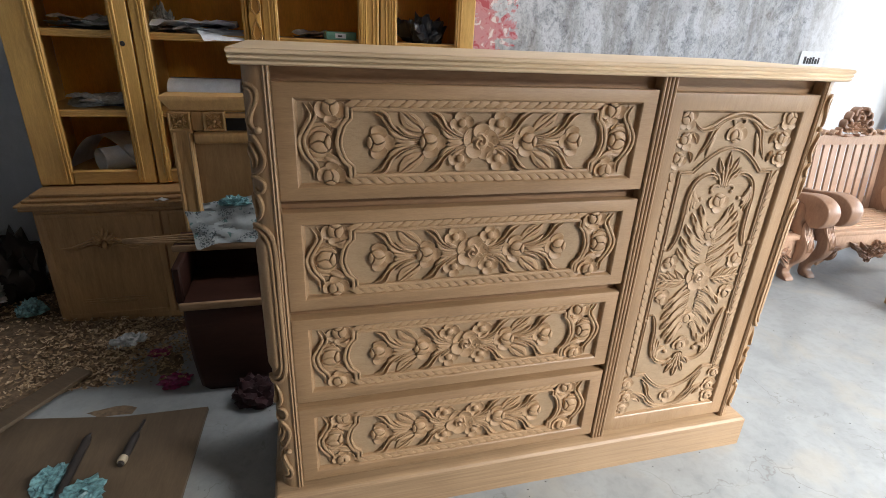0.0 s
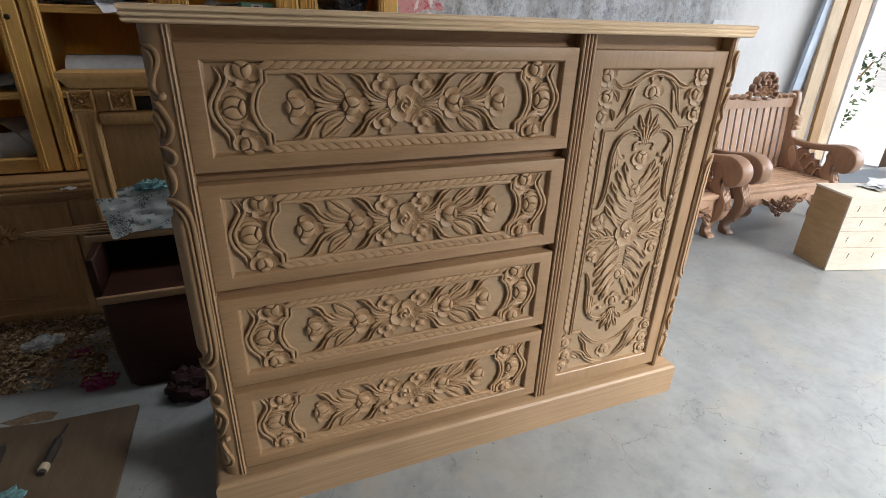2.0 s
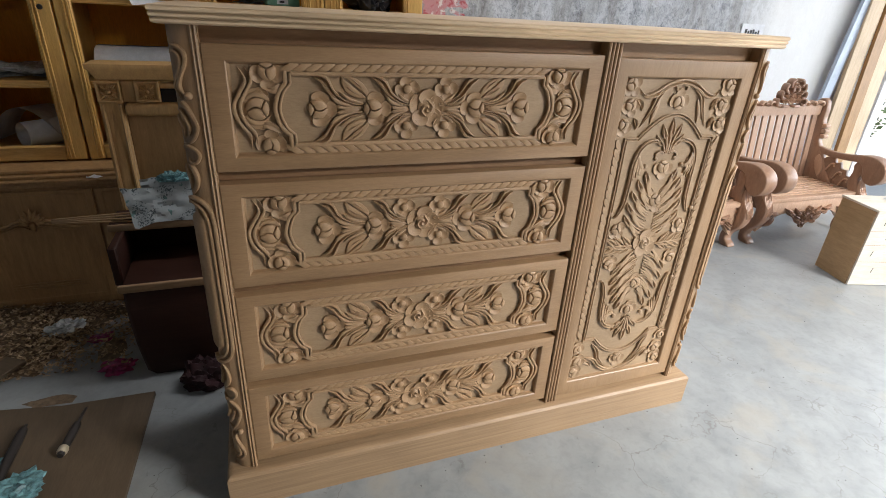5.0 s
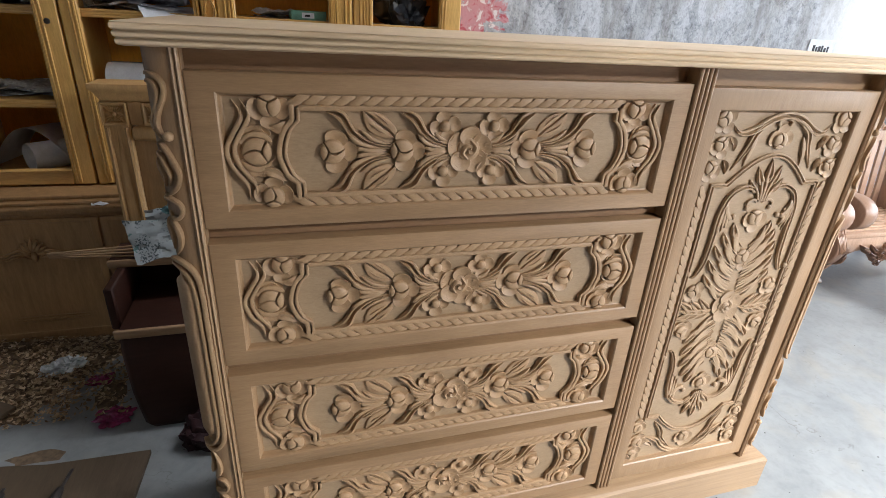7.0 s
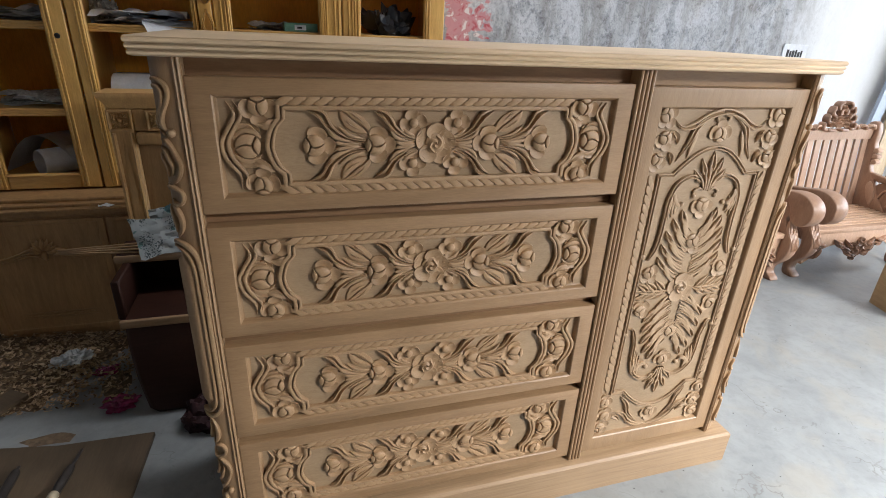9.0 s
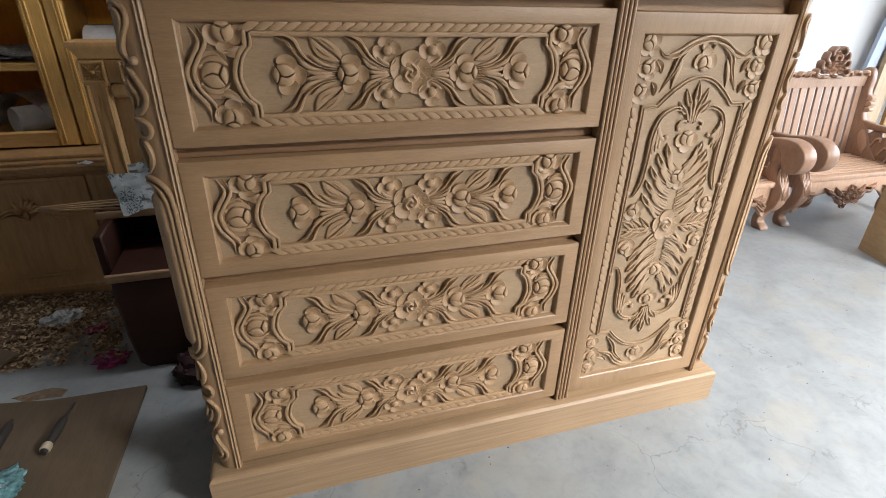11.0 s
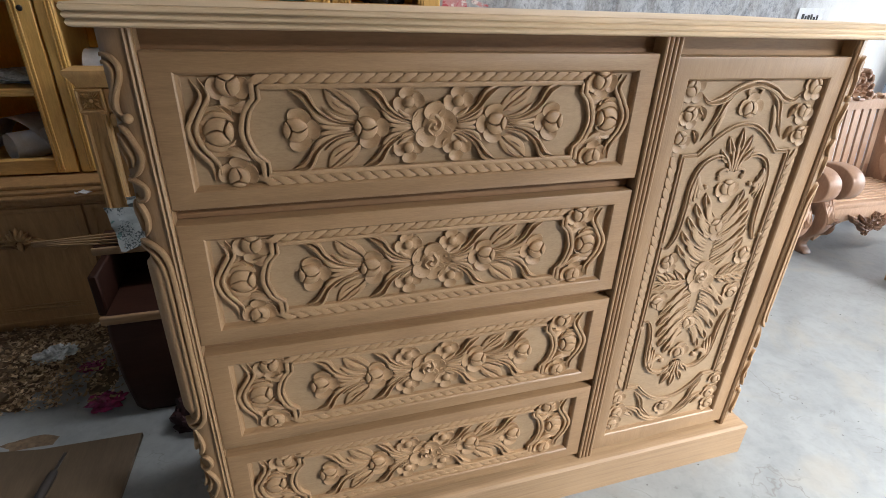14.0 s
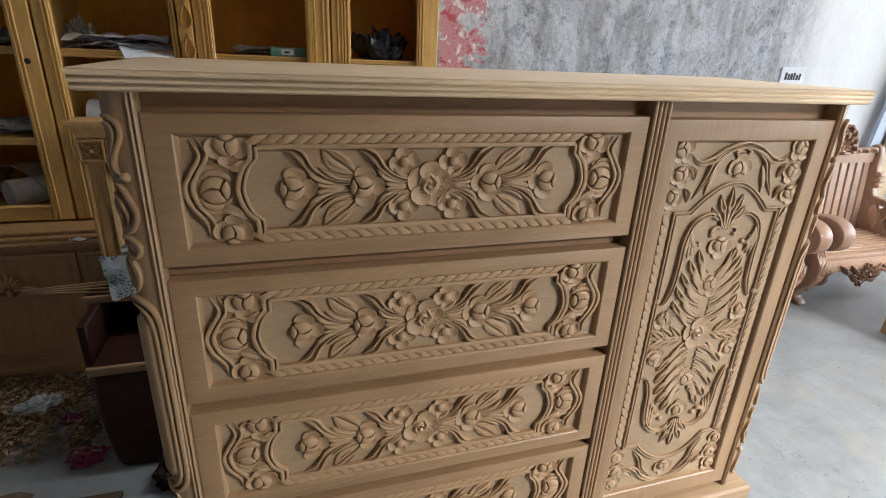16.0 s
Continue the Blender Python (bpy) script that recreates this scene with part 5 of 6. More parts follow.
chisel((-0.518, 0.462, 0.018), -6, 0.150, 0.075, 0.0135, "wood chisel with black grip and pale ferrule")
chisel((-0.680, 0.480, 0.018), 0, 0.30, 0.02, 0.014, "long dark iron bar handle on the board", False)
solo("film_scrap", crumple((0.075, 0.07, 0.022), 91, 0.6), M_teal, "crumpled teal printed film on the board", "film scrap", (-0.622, 0.205, 0.018))
solo("film_scrap", crumple((0.05, 0.07, 0.020), 98, 0.6), M_teal, "crumpled teal printed film beside an iron bar", "film scrap", (-0.735, 0.300, 0.018))
solo("pink_wrapper", crumple((0.062, 0.050, 0.018), 92, 0.6), M_pink, "shiny pink plastic wrapper on the floor", "wrapper", (-0.462, 0.798, 0.0), (0, 0, 0.05))
solo("film_scrap", crumple((0.075, 0.05, 0.04), 93, 0.6), M_film, "crumpled clear plastic film among shavings", "film scrap", (-0.724, 1.125, 0.012), (0, 0, 0.3))
solo("film_scrap", crumple((0.05, 0.03, 0.02), 94, 0.6), M_pink, "red torn wrapper among wood shavings", "wrapper", (-0.57, 1.03, 0.0))
solo("film_scrap", crumple((0.07, 0.06, 0.09), 95, 0.5), M_film, "white and green plastic bag by the wall", "film scrap", (-1.42, 1.50, 0.10))
solo("film_scrap", crumple((0.06, 0.05, 0.06), 96, 0.5), M_teal, "small teal plastic scrap by the bookcase", "film scrap", (-1.22, 1.42, 0.06))
solo("dust_sack", crumple((0.20, 0.18, 0.36), 97, 0.5, 4, 0.22), M_handle, "dark dusty sack in the corner", "sack", (-1.45, 1.72, 0.0))

shav_m, sn, sl, sb = material("wood_shavings", 0.8)
geo = sn.new("ShaderNodeNewGeometry")
sl.new(ramp(sn, sl, geo.outputs["Random Per Island"], ((0.0, (0.09, 0.050, 0.026)), (0.45, (0.30, 0.195, 0.105)), (1.0, (0.58, 0.43, 0.28)))), sb.inputs["Base Color"])
rnd = random.Random(7)
verts, faces = [], []
for k in range(9500):
    u = rnd.random()
    x = -1.72 + 1.30 * rnd.random() ** 0.9
    y = 0.80 + 0.62 * rnd.random() ** 0.8 if x > -1.06 else 0.70 + 1.30 * rnd.random()
    if x > -0.62 and rnd.random() < 0.6:
        continue
    hill = 0.055 * math.exp(-((x + 1.25) / 0.5) ** 2) * math.exp(-((y - 1.3) / 0.45) ** 2)
    z = 0.002 + rnd.random() * (0.012 + hill)
    ln, wd, a, curl = rnd.uniform(0.006, 0.030), rnd.uniform(0.0015, 0.0055), rnd.uniform(0, 6.28), rnd.uniform(0.2, 2.4)
    ca, sa, tilt, s0 = math.cos(a), math.sin(a), rnd.uniform(-0.4, 0.4), len(verts)
    for j in range(5):
        t = j / 4 - 0.5
        px, pz = ln * math.sin(curl * t) / max(curl, 0.2), ln * (1 - math.cos(curl * t)) / max(curl, 0.2)
        for side in (-1, 1):
            verts.append((x + ca * px - sa * side * wd, y + sa * px + ca * side * wd, z + pz + tilt * side * wd + 0.004))
    faces += [(s0 + 2 * j, s0 + 2 * j + 1, s0 + 2 * j + 3, s0 + 2 * j + 2) for j in range(4)]
me = bpy.data.meshes.new("wood_shavings")
me.from_pydata(verts, [], faces)
me.materials.append(shav_m)
tagged(new("wood_shavings", me), "loose curled wood shavings heaped on the floor", "wood shavings", kind="stuff")
bm = bmesh.new()
bmesh.ops.create_grid(bm, x_segments=40, y_segments=40, size=0.5)
for v in bm.verts:
    x, y = -1.08 + v.co.x * 1.30, 1.32 + v.co.y * 1.40
    hill = 0.055 * math.exp(-((x + 1.25) / 0.5) ** 2) * math.exp(-((y - 1.3) / 0.45) ** 2)
    v.co = (x, y, hill - 0.008 + 0.012 * noise.noise(Vector((7 * x, 7 * y, 0))))
solo("sawdust_heap", bm, plain("sawdust", (0.15, 0.10, 0.06), 0.95, vary=0.5, scale=40, relief=0.6), "brown sawdust heap under wood shavings", "sawdust", kind="stuff")
rnd = random.Random(19)
verts, faces = [], []
for k in range(170):
    x, y = rnd.uniform(-0.3, 3.6), rnd.uniform(-0.75, 0.9)
    if -0.03 < x < 1.72 and y > -0.03:
        continue
    s, a, s0 = rnd.uniform(0.0008, 0.003), rnd.uniform(0, 6.28), len(verts)
    for j in range(5):
        b = a + j * 1.2566
        verts.append((x + s * math.cos(b) * rnd.uniform(0.5, 1.8), y + s * math.sin(b), 0.0015))
    verts.append((x, y, 0.003))
    faces += [(s0 + j, s0 + (j + 1) % 5, s0 + 5) for j in range(5)]
me = bpy.data.meshes.new("floor_grit")
me.from_pydata(verts, [], faces)
me.materials.append(M_handle)
tagged(new("floor_grit", me), "dark grit and splinters on the concrete", "grit", kind="stuff")

# ---- carved sofa and armchair ----


SEAT = 0.33
# outlines in y and z of the boards at a seat's ends
ARM = curve([(0.44, 0.592, 0), (0.38, 0.580, 0), (0.28, 0.566, 0), (0.16, 0.572, 0), (0.06, 0.592, 0), (-0.02, 0.604, 0), (-0.09, 0.592, 0), (-0.142, 0.552, 0), (-0.158, 0.500, 0), (-0.144, 0.446, 0), (-0.100, 0.408, 0), (-0.050, 0.412, 0), (-0.016, 0.446, 0), (-0.004, 0.490, 0), (0.020, 0.528, 0), (0.07, 0.538, 0), (0.16, 0.528, 0), (0.28, 0.524, 0), (0.38, 0.536, 0), (0.44, 0.545, 0)], 4)
WING = curve([(0.190, 0.325, 0), (0.470, 0.325, 0), (0.475, 0.46, 0), (0.480, 0.60, 0), (0.500, 0.74, 0), (0.516, 0.86, 0), (0.510, 0.915, 0), (0.478, 0.935, 0), (0.442, 0.920, 0), (0.424, 0.86, 0), (0.420, 0.78, 0), (0.398, 0.72, 0), (0.404, 0.66, 0), (0.390, 0.60, 0), (0.330, 0.52, 0), (0.285, 0.45, 0), (0.240, 0.385, 0)], 4)
FILL = curve([(0.330, 0.330, 0), (0.330, 0.470, 0), (0.285, 0.520, 0), (0.235, 0.528, 0), (0.215, 0.490, 0), (0.180, 0.500, 0), (0.160, 0.455, 0), (0.120, 0.455, 0), (0.105, 0.415, 0), (0.060, 0.410, 0), (0.045, 0.370, 0), (0.010, 0.360, 0), (0.000, 0.330, 0)], 3)
PROP = curve([(0.060, 0.545, 0), (0.010, 0.540, 0), (-0.015, 0.480, 0), (0.010, 0.420, 0), (-0.010, 0.370, 0), (-0.055, 0.320, 0), (-0.078, 0.250, 0), (-0.055, 0.170, 0), (0.010, 0.100, 0), (0.024, 0.050, 0), (-0.010, 0.022, 0), (-0.016, 0.0, 0), (0.056, 0.0, 0), (0.074, 0.050, 0), (0.060, 0.120, 0), (0.010, 0.200, 0), (0.010, 0.270, 0), (0.055, 0.330, 0), (0.080, 0.390, 0), (0.066, 0.460, 0), (0.074, 0.510, 0)], 4)


def slab(outline, x, half, bev=0.010, slim=0.0):
    """A board cut to an outline in y and z, its edges rounded, standing across x; slim thins it towards the back."""
    if sum(a.x * b.y - a.y * b.x for a, b in zip(outline, outline[1:] + outline[:1])) < 0:
        outline = outline[::-1]
    n, rows = len(outline), []
    for inset, dx in ((bev, -half), (0.3 * bev, -half + 0.3 * bev), (0.0, -half + bev), (0.0, half - bev), (0.3 * bev, half - 0.3 * bev), (bev, half)):
        row = []
        for k, p in enumerate(outline):
            t = (outline[(k + 1) % n] - outline[k - 1]).normalized()
            row.append((x + dx * (1 - slim * min(1.0, max(0.0, p.x / 0.25))), p.x - inset * t.y, p.y + inset * t.x))
        rows.append(row)
    return rings(bmesh.new(), rows)


def sofa(at, half, name, label, category, crest):
    """A wooden settle: slatted seat and back between shaped end boards, scrolled arms. half: middle to the arm's middle."""
    ob = thing(name, at, label, category, "carved wooden seats")
    depth = 0.43
    # front rail, with a scalloped lower edge that drops in the middle
    w, n, rows = half - 0.03, 40, []
    for k in range(n + 1):
        x = -w + 2 * w * k / n
        t = abs(x) / w
        z = 0.155 + 0.050 * math.sin(math.pi * min(1, t * 1.15)) ** 1.5 - 0.055 * math.exp(-(t / 0.22) ** 2) - 0.070 * max(0.0, t - 0.72) / 0.28
        rows.append([(x, 0.0, z), (x, -0.008, 0.5 * (z + SEAT)), (x, 0.0, SEAT - 0.030), (x, 0.028, SEAT - 0.030), (x, 0.028, z)])
    part("apron", rings(bmesh.new(), rows), M_sofa_l, ob, "pale scalloped front rail")
    part("seat_edge", block(-w, w, -0.020, 0.032, SEAT - 0.032, SEAT, 0.006, None, 2), M_sofa_l, ob, "pale front seat edge")

    def al(u, v, d):
        return (u, -0.006 - 1.6 * d, v)

    for x, z, r in ((0.0, 0.160, 0.046), (-0.066, 0.190, 0.034), (0.062, 0.195, 0.034), (0.012, 0.222, 0.032), (-0.020, 0.112, 0.028)):
        part("carved_rose", rose_head(r, al, False, 5, 0.4 + 9 * x, None, x, z), M_sofa, ob)
    for s in (1, -1):
        for u, v, c, d, q in ((0.04, 0.130, 0.115, 0.165, 0.014), (0.06, 0.155, 0.150, 0.205, 0.015), (0.07, 0.195, 0.135, 0.245, 0.013), (0.13, 0.200, 0.215, 0.222, 0.013), (0.16, 0.225, 0.235, 0.250, 0.011), (w - 0.12, 0.195, w - 0.02, 0.130, 0.014), (w - 0.10, 0.215, w - 0.01, 0.165, 0.014), (w - 0.14, 0.225, w - 0.04, 0.225, 0.011)):
            if 0.03 < c < w:
                part("carved_leaf", strip([(u * s, v), ((u + c) / 2 * s, (v + d) / 2 - 0.012), (c * s, d)], q, 0.016, TWIN, leafy, None, al, 6), M_sofa, ob)
    part("seat_rail", block(-half, half, depth - 0.05, depth - 0.02, SEAT - 0.05, SEAT - 0.006, 0.003), M_sofa, ob)
    # seat slats run the length of the seat
    for k in range(9):
        y = 0.052 + 0.0405 * k
        part("seat_slat", block(-half + 0.01, half - 0.01, y - 0.013, y + 0.013, SEAT - 0.016, SEAT, 0.004), M_sofa_l, ob)
    # raked back
    bw = half - 0.03

    def raked(z):
        return depth - 0.01 + 0.060 * (z - SEAT) / 0.55

    nb = max(5, round(2 * bw / 0.078))
    for k in range(nb):
        x = -bw + 0.035 + (2 * bw - 0.07) * k / (nb - 1)
        part("back_slat", sweep([(x, raked(SEAT), SEAT - 0.004), (x, raked(0.82), 0.82)], [(-0.024, -0.008), (0.024, -0.008), (0.026, 0), (0.024, 0.008), (-0.024, 0.008), (-0.026, 0)], None, (0, 1, 0)), M_sofa_l, ob)
    part("back_rail", sweep([(-bw, raked(SEAT) + 0.012, SEAT - 0.01), (bw, raked(SEAT) + 0.012, SEAT - 0.01)], [(-0.016, -0.03), (0.016, -0.03), (0.016, 0.03), (-0.016, 0.03)]), M_sofa, ob)
    part("top_rail", sweep([(-bw, raked(0.845), 0.845), (bw, raked(0.845), 0.845)], [(-0.018, -0.036), (0.018, -0.036), (0.020, 0), (0.018, 0.036), (-0.018, 0.036), (-0.020, 0)]), M_sofa_l, ob, "pale top rail")
    cx, cs = crest
    yb = raked(0.90) - 0.012

    def cl(u, v, d):
        return (cx + cs * u, yb - 1.5 * d, 0.875 + cs * v)

    # low scrolls along the rail, rising to a round openwork crest
    for s in (1, -1):
        u = 0.155
        while cs * u + abs(cx) < bw - 0.05:
            part("rail_scroll", strip([(s * u, 0.004), (s * (u + 0.018), 0.036), (s * (u + 0.046), 0.034), (s * (u + 0.052), 0.014), (s * (u + 0.036), 0.008)], 0.0085, 0.020, HALF, tips, None, cl, 6), M_sofa_l, ob)
            part("rail_leaf", strip([(s * (u + 0.045), 0.003), (s * (u + 0.066), 0.016), (s * (u + 0.086), 0.004)], 0.010, 0.018, TWIN, leafy, None, cl, 5), M_sofa, ob)
            u += 0.088
        for line, q in (([(0.005, 0.180), (0.034, 0.205), (0.062, 0.185), (0.056, 0.158), (0.036, 0.164)], 0.011), ([(0.062, 0.180), (0.094, 0.165), (0.104, 0.130), (0.082, 0.118), (0.074, 0.138)], 0.011),
                        ([(0.098, 0.128), (0.128, 0.105), (0.126, 0.072), (0.102, 0.068), (0.098, 0.090)], 0.011), ([(0.118, 0.066), (0.150, 0.050), (0.150, 0.018), (0.122, 0.014), (0.118, 0.036)], 0.011),
                        ([(0.012, 0.010), (0.060, 0.004), (0.120, 0.006)], 0.012), ([(0.020, 0.100), (0.030, 0.135), (0.016, 0.172)], 0.012), ([(0.055, 0.085), (0.076, 0.104), (0.072, 0.130)], 0.010)):
            part("crest_scroll", strip([(s * a, b) for a, b in line], q, 0.026, HALF, tips, None, cl, 6), M_sofa, ob, "openwork scroll of the crest")
    for u, v, r in ((0.0, 0.062, 0.044), (-0.070, 0.058, 0.036), (0.070, 0.058, 0.036), (0.0, 0.150, 0.034)):
        part("crest_rose", rose_head(r, lambda a, b, d: cl(a, b, 2.0 * d + 0.004), False, 5, 0.3, None, u, v), M_sofa_l, ob, "pale carved rose")
    for s in (1, -1):
        x = half * s
        part("end_board", slab(WING, x, 0.024, 0.007), M_sofa, ob, "shaped end board with a rounded head", smooth=50)
        for k, (y, z) in enumerate(((0.398, 0.735), (0.392, 0.695), (0.388, 0.655))):
            part("carved_curl", slab(curve([(y + 0.014, z - 0.018, 0), (y - 0.016, z - 0.016, 0), (y - 0.024, z + 0.004, 0), (y - 0.006, z + 0.018, 0), (y + 0.014, z + 0.014, 0)], 3), x, 0.026, 0.004), M_sofa_l, ob, "small pale curl")
        part("end_leaf", slab(curve([(0.300, 0.345, 0), (0.345, 0.400, 0), (0.372, 0.480, 0), (0.350, 0.520, 0), (0.315, 0.480, 0), (0.285, 0.410, 0)], 4), x - 0.022 * s, 0.010, 0.004), M_sofa_l, ob, "pale carved leaf")
        part("arm", slab(ARM, x, 0.050, 0.008, 0.55), M_sofa, ob, "thick curved arm ending in a rounded scroll", smooth=50)
        part("front_leg", slab(PROP, x, 0.034, 0.010), M_sofa, ob, "shaped arm support and cabriole leg", smooth=50)
        for k in range(3):
            part("knee_leaf", strip([(x + 0.014 * (k - 1), 0.42), (x + 0.024 * (k - 1), 0.33), (x + 0.010 * (k - 1), 0.20 + 0.02 * (k % 2))], 0.011, 0.016, TWIN, leafy, None, lambda u, v, d: (u, -0.002 - 0.072 * math.exp(-((v - 0.25) / 0.085) ** 2) - d, v), 7), M_sofa_l, ob, "pale carved leaf")
        part("arm_fill", slab(FILL, x, 0.016, 0.005), M_sofa, ob, "openwork leaf panel under the arm", smooth=50)
        for y, z in ((0.235, 0.470), (0.165, 0.420), (0.105, 0.385)):
            part("panel_curl", sweep(curve([(x - 0.018 * s, y + 0.030, z - 0.050), (x - 0.020 * s, y + 0.008, z), (x - 0.020 * s, y - 0.018, z + 0.010), (x - 0.018 * s, y - 0.022, z - 0.014)], 4), oval(0.007, 0.009, 8), None, (1, 0, 0)), M_sofa_l, ob, "pale carved curl")
        part("side_rail", block(x - 0.018, x + 0.018, 0.02, depth, SEAT - 0.07, SEAT - 0.004, 0.004), M_sofa, ob)
        part("back_leg", block(x - 0.022, x + 0.022, depth - 0.06, depth - 0.01, 0.0, SEAT - 0.004, 0.006), M_sofa, ob)
    return ob


sofa((3.91, 1.175, 0), 0.48, "carved_settle", "reddish carved wooden settle with slatted back and rose crest", "settle", (0.07, 0.95))
sofa((2.900, 1.165, 0), 0.335, "carved_armchair", "reddish carved wooden armchair half behind the chest", "armchair", (0.0, 0.75))

# ---- pale drawer box on the floor ----
box = thing("drawer_box", (3.515, 0.535, 0), "pale plywood drawer box with a whitish front, papers on it", "drawer box", turn=-16)
part("side", block(0.0, 0.018, 0.0, 0.26, 0.0, 0.478, 0.002), M_box, box)
part("side", block(0.662, 0.68, 0.0, 0.26, 0.0, 0.478, 0.002), M_box, box)
part("back", block(0.018, 0.662, 0.245, 0.26, 0.0, 0.478, 0.001), M_box, box)
part("bottom", block(0.018, 0.662, 0.012, 0.245, 0.01, 0.025, 0.001), M_box, box)
part("front", block(0.002, 0.678, -0.012, 0.0, 0.002, 0.478, 0.002), M_boxfront, box, "whitish planed front board")
part("top", block(-0.004, 0.684, -0.016, 0.264, 0.4785, 0.492, 0.002), M_boxfront, box, "whitish top board")
for r, z in enumerate((0.105, 0.215, 0.325, 0.415)):
    for c in range(4):
        x = 0.07 + 0.17 * c + (0.0 if r % 2 else 0.05)
        part("slot", sweep([(x, -0.0125, z - 0.017), (x + 0.006, -0.0125, z + 0.017)], oval(0.0028, 0.0012, 6), None, (0, 1, 0)), M_ink, box, "short dark saw cut")
    if r:
        part("seam", block(0.004, 0.676, -0.0128, -0.0118, z - 0.055, z - 0.0535, 0), M_edge, box)
papers = thing("papers", (3.87, 0.60, 0.4925), "few pale sheets lying on the drawer box", "papers")
for k in range(3):
    part("sheet", sheet(0.20, 0.14, 0.014, 130 + k), M_paper if k else M_news, papers, at=(0.06 * k, 0.01 * k, 0.0015 + 0.004 * k), turn=(0, 0, 0.4 * k))

# ---- small card on the wall ----
card = thing("wall_card", (3.868, 2.02, 1.304), "small white printed card on a wall ledge", "card")
part("card", block(-0.113, 0.113, 0.018, 0.024, 0.004, 0.120, 0.001), M_paper, card)
part("ledge", block(-0.15, 0.14, -0.02, 0.03, -0.012, 0.003, 0.002), M_paper, card, "narrow white ledge")
for k, (w, h) in enumerate(((0.020, 0.05), (0.016, 0.04), (0.022, 0.045), (0.016, 0.05), (0.020, 0.035), (0.014, 0.045))):
    part("printed_bar", block(-0.066 + 0.026 * k - w / 2, -0.066 + 0.026 * k + w / 2, 0.0155, 0.0178, 0.032, 0.032 + h, 0), M_ink, card)

# ---- leaning boards beside the doorway ----


def leaning(name, x_foot, x_top, w, t, h, mat, label, category, foot_y=1.72, group="boards leaning on the wall"):
    ob = thing(name, (0, 0, 0), label, category, group)
    run = [(x_foot + (x_top - x_foot) * k / 4, foot_y + (WALL_Y - 0.035 - t - foot_y) * k / 4 + 0.01 * math.sin(k), h * k / 4) for k in range(5)]
    part("board", sweep(run, [(-w / 2, -t / 2), (w / 2, -t / 2), (w / 2, t / 2), (-w / 2, t / 2)], None, (0, -1, 0)), mat, ob)
    return ob


leaning("rolled_sheet", 4.72, 5.02, 0.10, 0.03, 2.3, M_bluegrey, "blue-grey rolled sheet leaning on the wall", "rolled sheet", 1.95)
leaning("plank", 4.98, 5.06, 0.16, 0.03, 2.4, M_lean, "cream planed plank leaning on the wall", "plank", 1.90)
leaning("plank", 5.16, 5.22, 0.12, 0.03, 2.4, M_base, "grey-brown plank leaning on the wall", "plank", 1.86)
leaning("plank", 5.30, 5.38, 0.15, 0.03, 2.4, M_lean, "cream planed plank leaning on the wall", "plank", 1.88)
leaning("plank", 5.47, 5.60, 0.10, 0.03, 2.4, M_paper, "white painted plank leaning by the doorway", "plank", 1.90)
solo("door_1_frame", block(5.621, 5.70, WALL_Y - 0.02, WALL_Y + 0.18, 0.0, 2.5, 0.006), M_lean, "pale door frame post", "door frame", kind="structure")
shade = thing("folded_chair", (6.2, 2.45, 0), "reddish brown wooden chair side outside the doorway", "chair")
part("leg", sweep([(-0.25, 0, -0.06), (0.0, 0, 1.0)], oval(0.035, 0.035, 8), None, (0, 1, 0)), M_sofa, shade)
part("leg", sweep([(0.25, 0, -0.06), (0.0, 0, 1.0)], oval(0.035, 0.035, 8), None, (0, 1, 0)), M_sofa, shade)
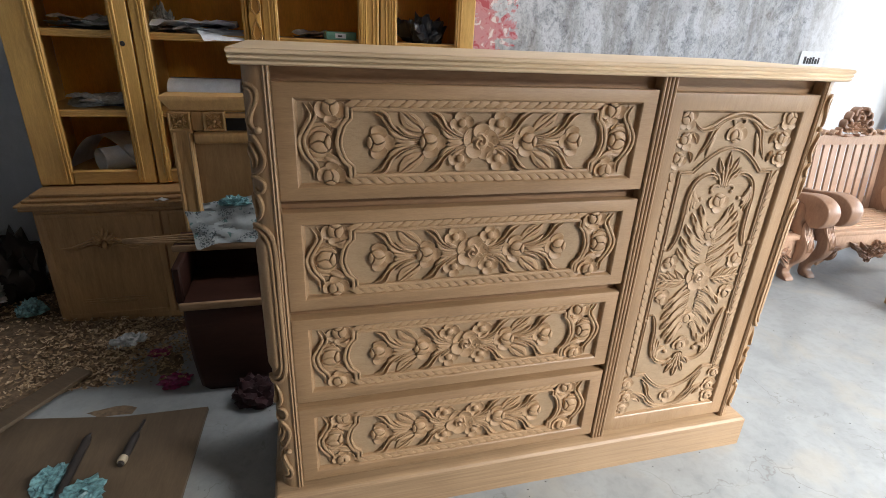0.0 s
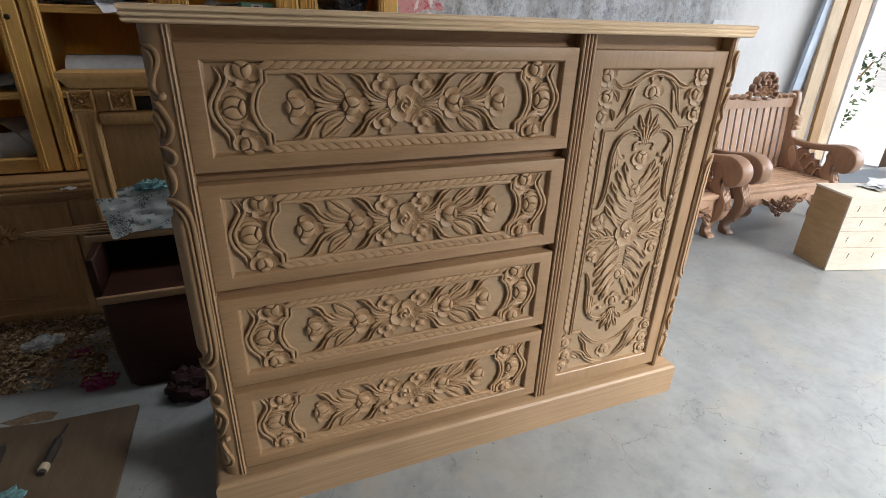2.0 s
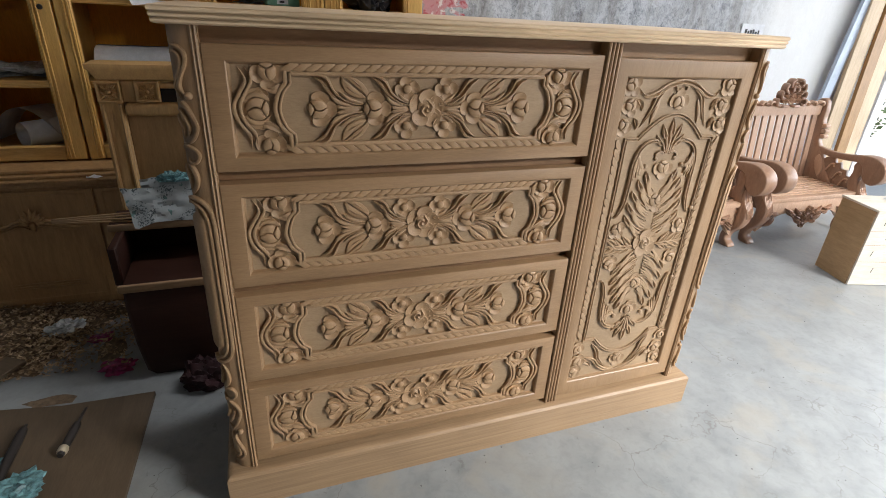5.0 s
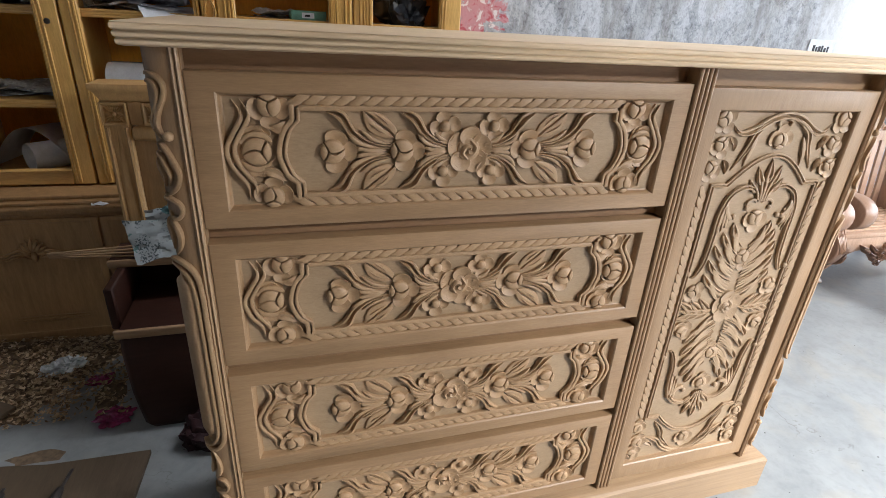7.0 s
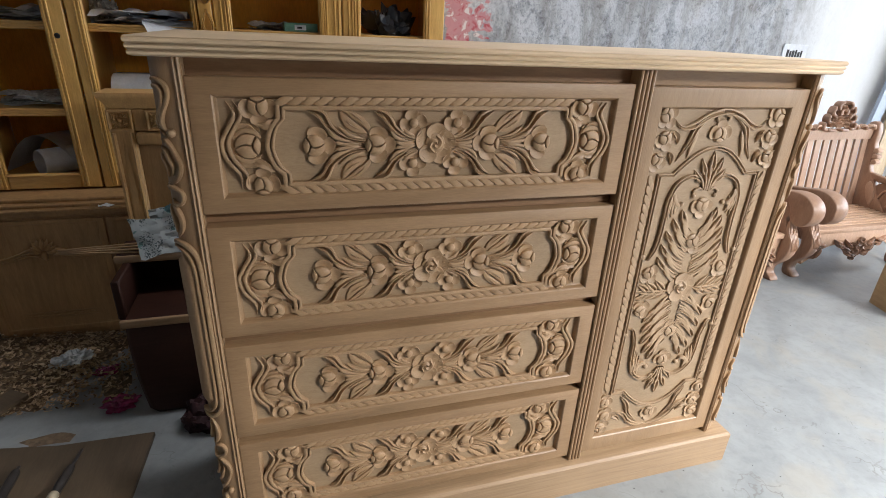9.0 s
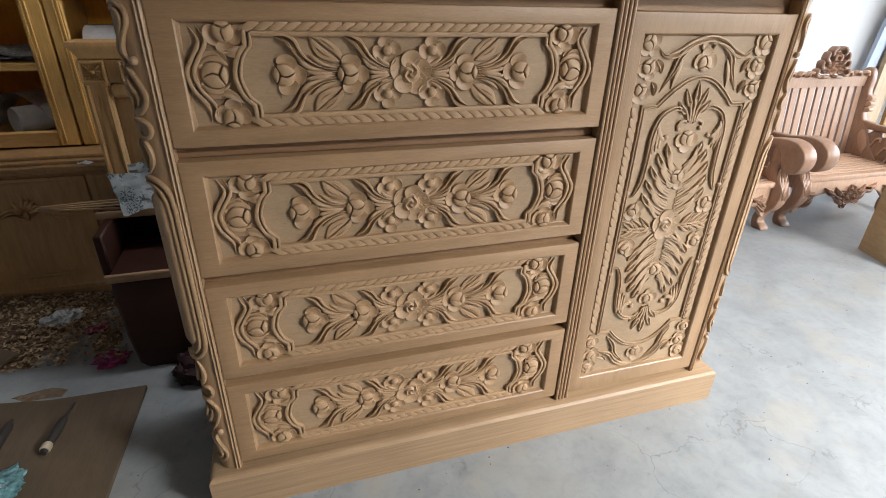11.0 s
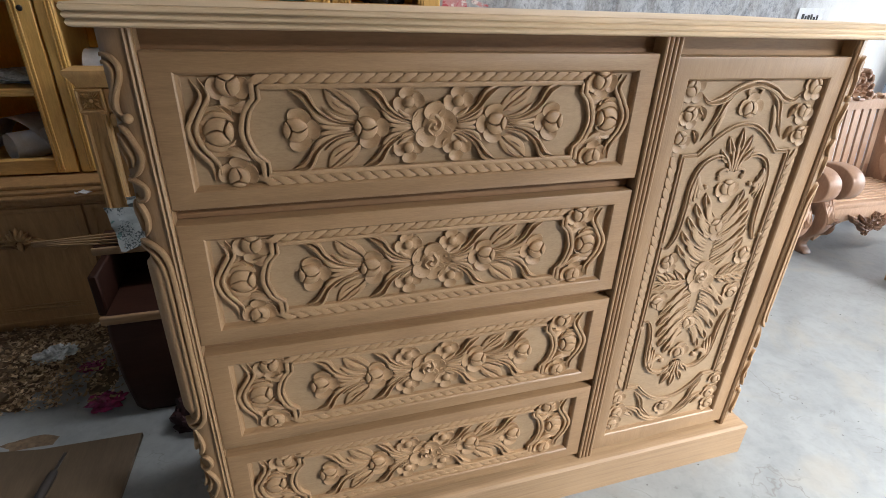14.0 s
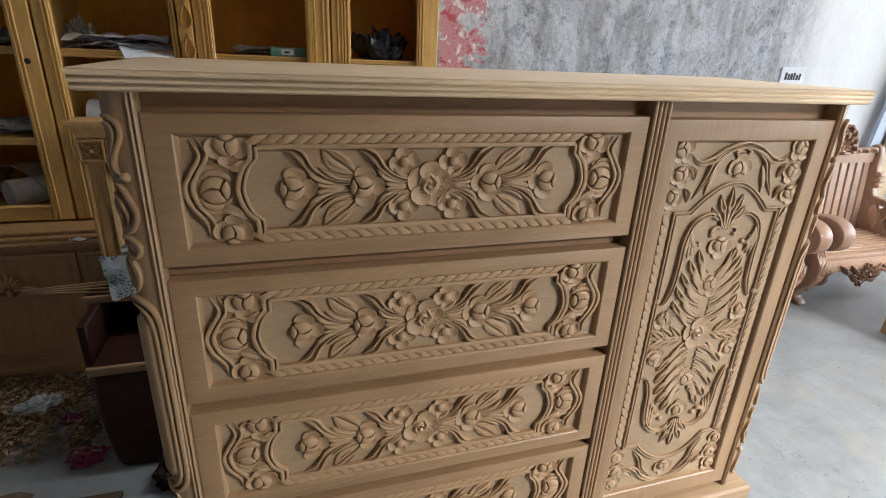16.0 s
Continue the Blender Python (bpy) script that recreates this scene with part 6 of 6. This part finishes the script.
part("panel", block(-0.22, 0.22, -0.012, 0.012, 0.10, 0.62, 0.004), M_sofa, shade)


def shrub(at, r, h, seed, mat, label, name="shrub"):
    ob = thing(name, at, label, "shrub", "plants outside the door")
    rnd = random.Random(seed)
    bm = bmesh.new()
    for k in range(5):
        a = rnd.uniform(0, 6.28)
        sweep([(0, 0, 0), (0.3 * r * math.cos(a), 0.3 * r * math.sin(a), 0.5 * h), (0.7 * r * math.cos(a), 0.7 * r * math.sin(a), 0.9 * h)], oval(0.012, 0.012, 6), bm, (0.3, 0.2, 0.1))
    part("stems", bm, M_base, ob)
    verts, faces = [], []
    for k in range(700):
        a, b, q = rnd.uniform(0, 6.28), rnd.uniform(0.15, 1.0), rnd.random() ** 0.5
        c = Vector((r * q * math.cos(a) * (0.5 + 0.5 * b), r * q * math.sin(a) * (0.5 + 0.5 * b), h * b))
        d = Vector((rnd.uniform(-1, 1), rnd.uniform(-1, 1), rnd.uniform(-0.6, 0.8))).normalized()
        s = d.cross(Vector((rnd.uniform(-1, 1), rnd.uniform(-1, 1), rnd.uniform(-1, 1)))).normalized()
        ln, wd, s0 = rnd.uniform(0.05, 0.10), rnd.uniform(0.015, 0.03), len(verts)
        verts += [c - d * ln / 2, c + s * wd, c + d * ln / 2, c - s * wd]
        faces += [(s0, s0 + 1, s0 + 2), (s0, s0 + 2, s0 + 3)]
    me = bpy.data.meshes.new("leaves")
    me.from_pydata(verts, [], faces)
    part("leaves", me, mat, ob)
    me.materials.append(mat)
    return ob


shrub((6.9, 3.3, -0.06), 0.55, 1.0, 201, M_leaf, "green leafy shrub in the bright yard")
shrub((7.9, 3.6, -0.06), 0.6, 1.2, 202, M_leaf, "green leafy shrub in the bright yard")
shrub((6.5, 4.0, -0.06), 0.5, 0.8, 203, M_leaf, "low green shrub in the bright yard")
# added backdrop; its white stands in for the glare outdoors
solo("yard_wall", block(3.0, 16.0, 7.6, 7.75, -0.06, 2.6, 0.01), plain("whitewash", (0.88, 0.88, 0.87), 0.9, vary=0.04), "added white yard wall for the glare beyond the doorway", "wall", kind="structure")
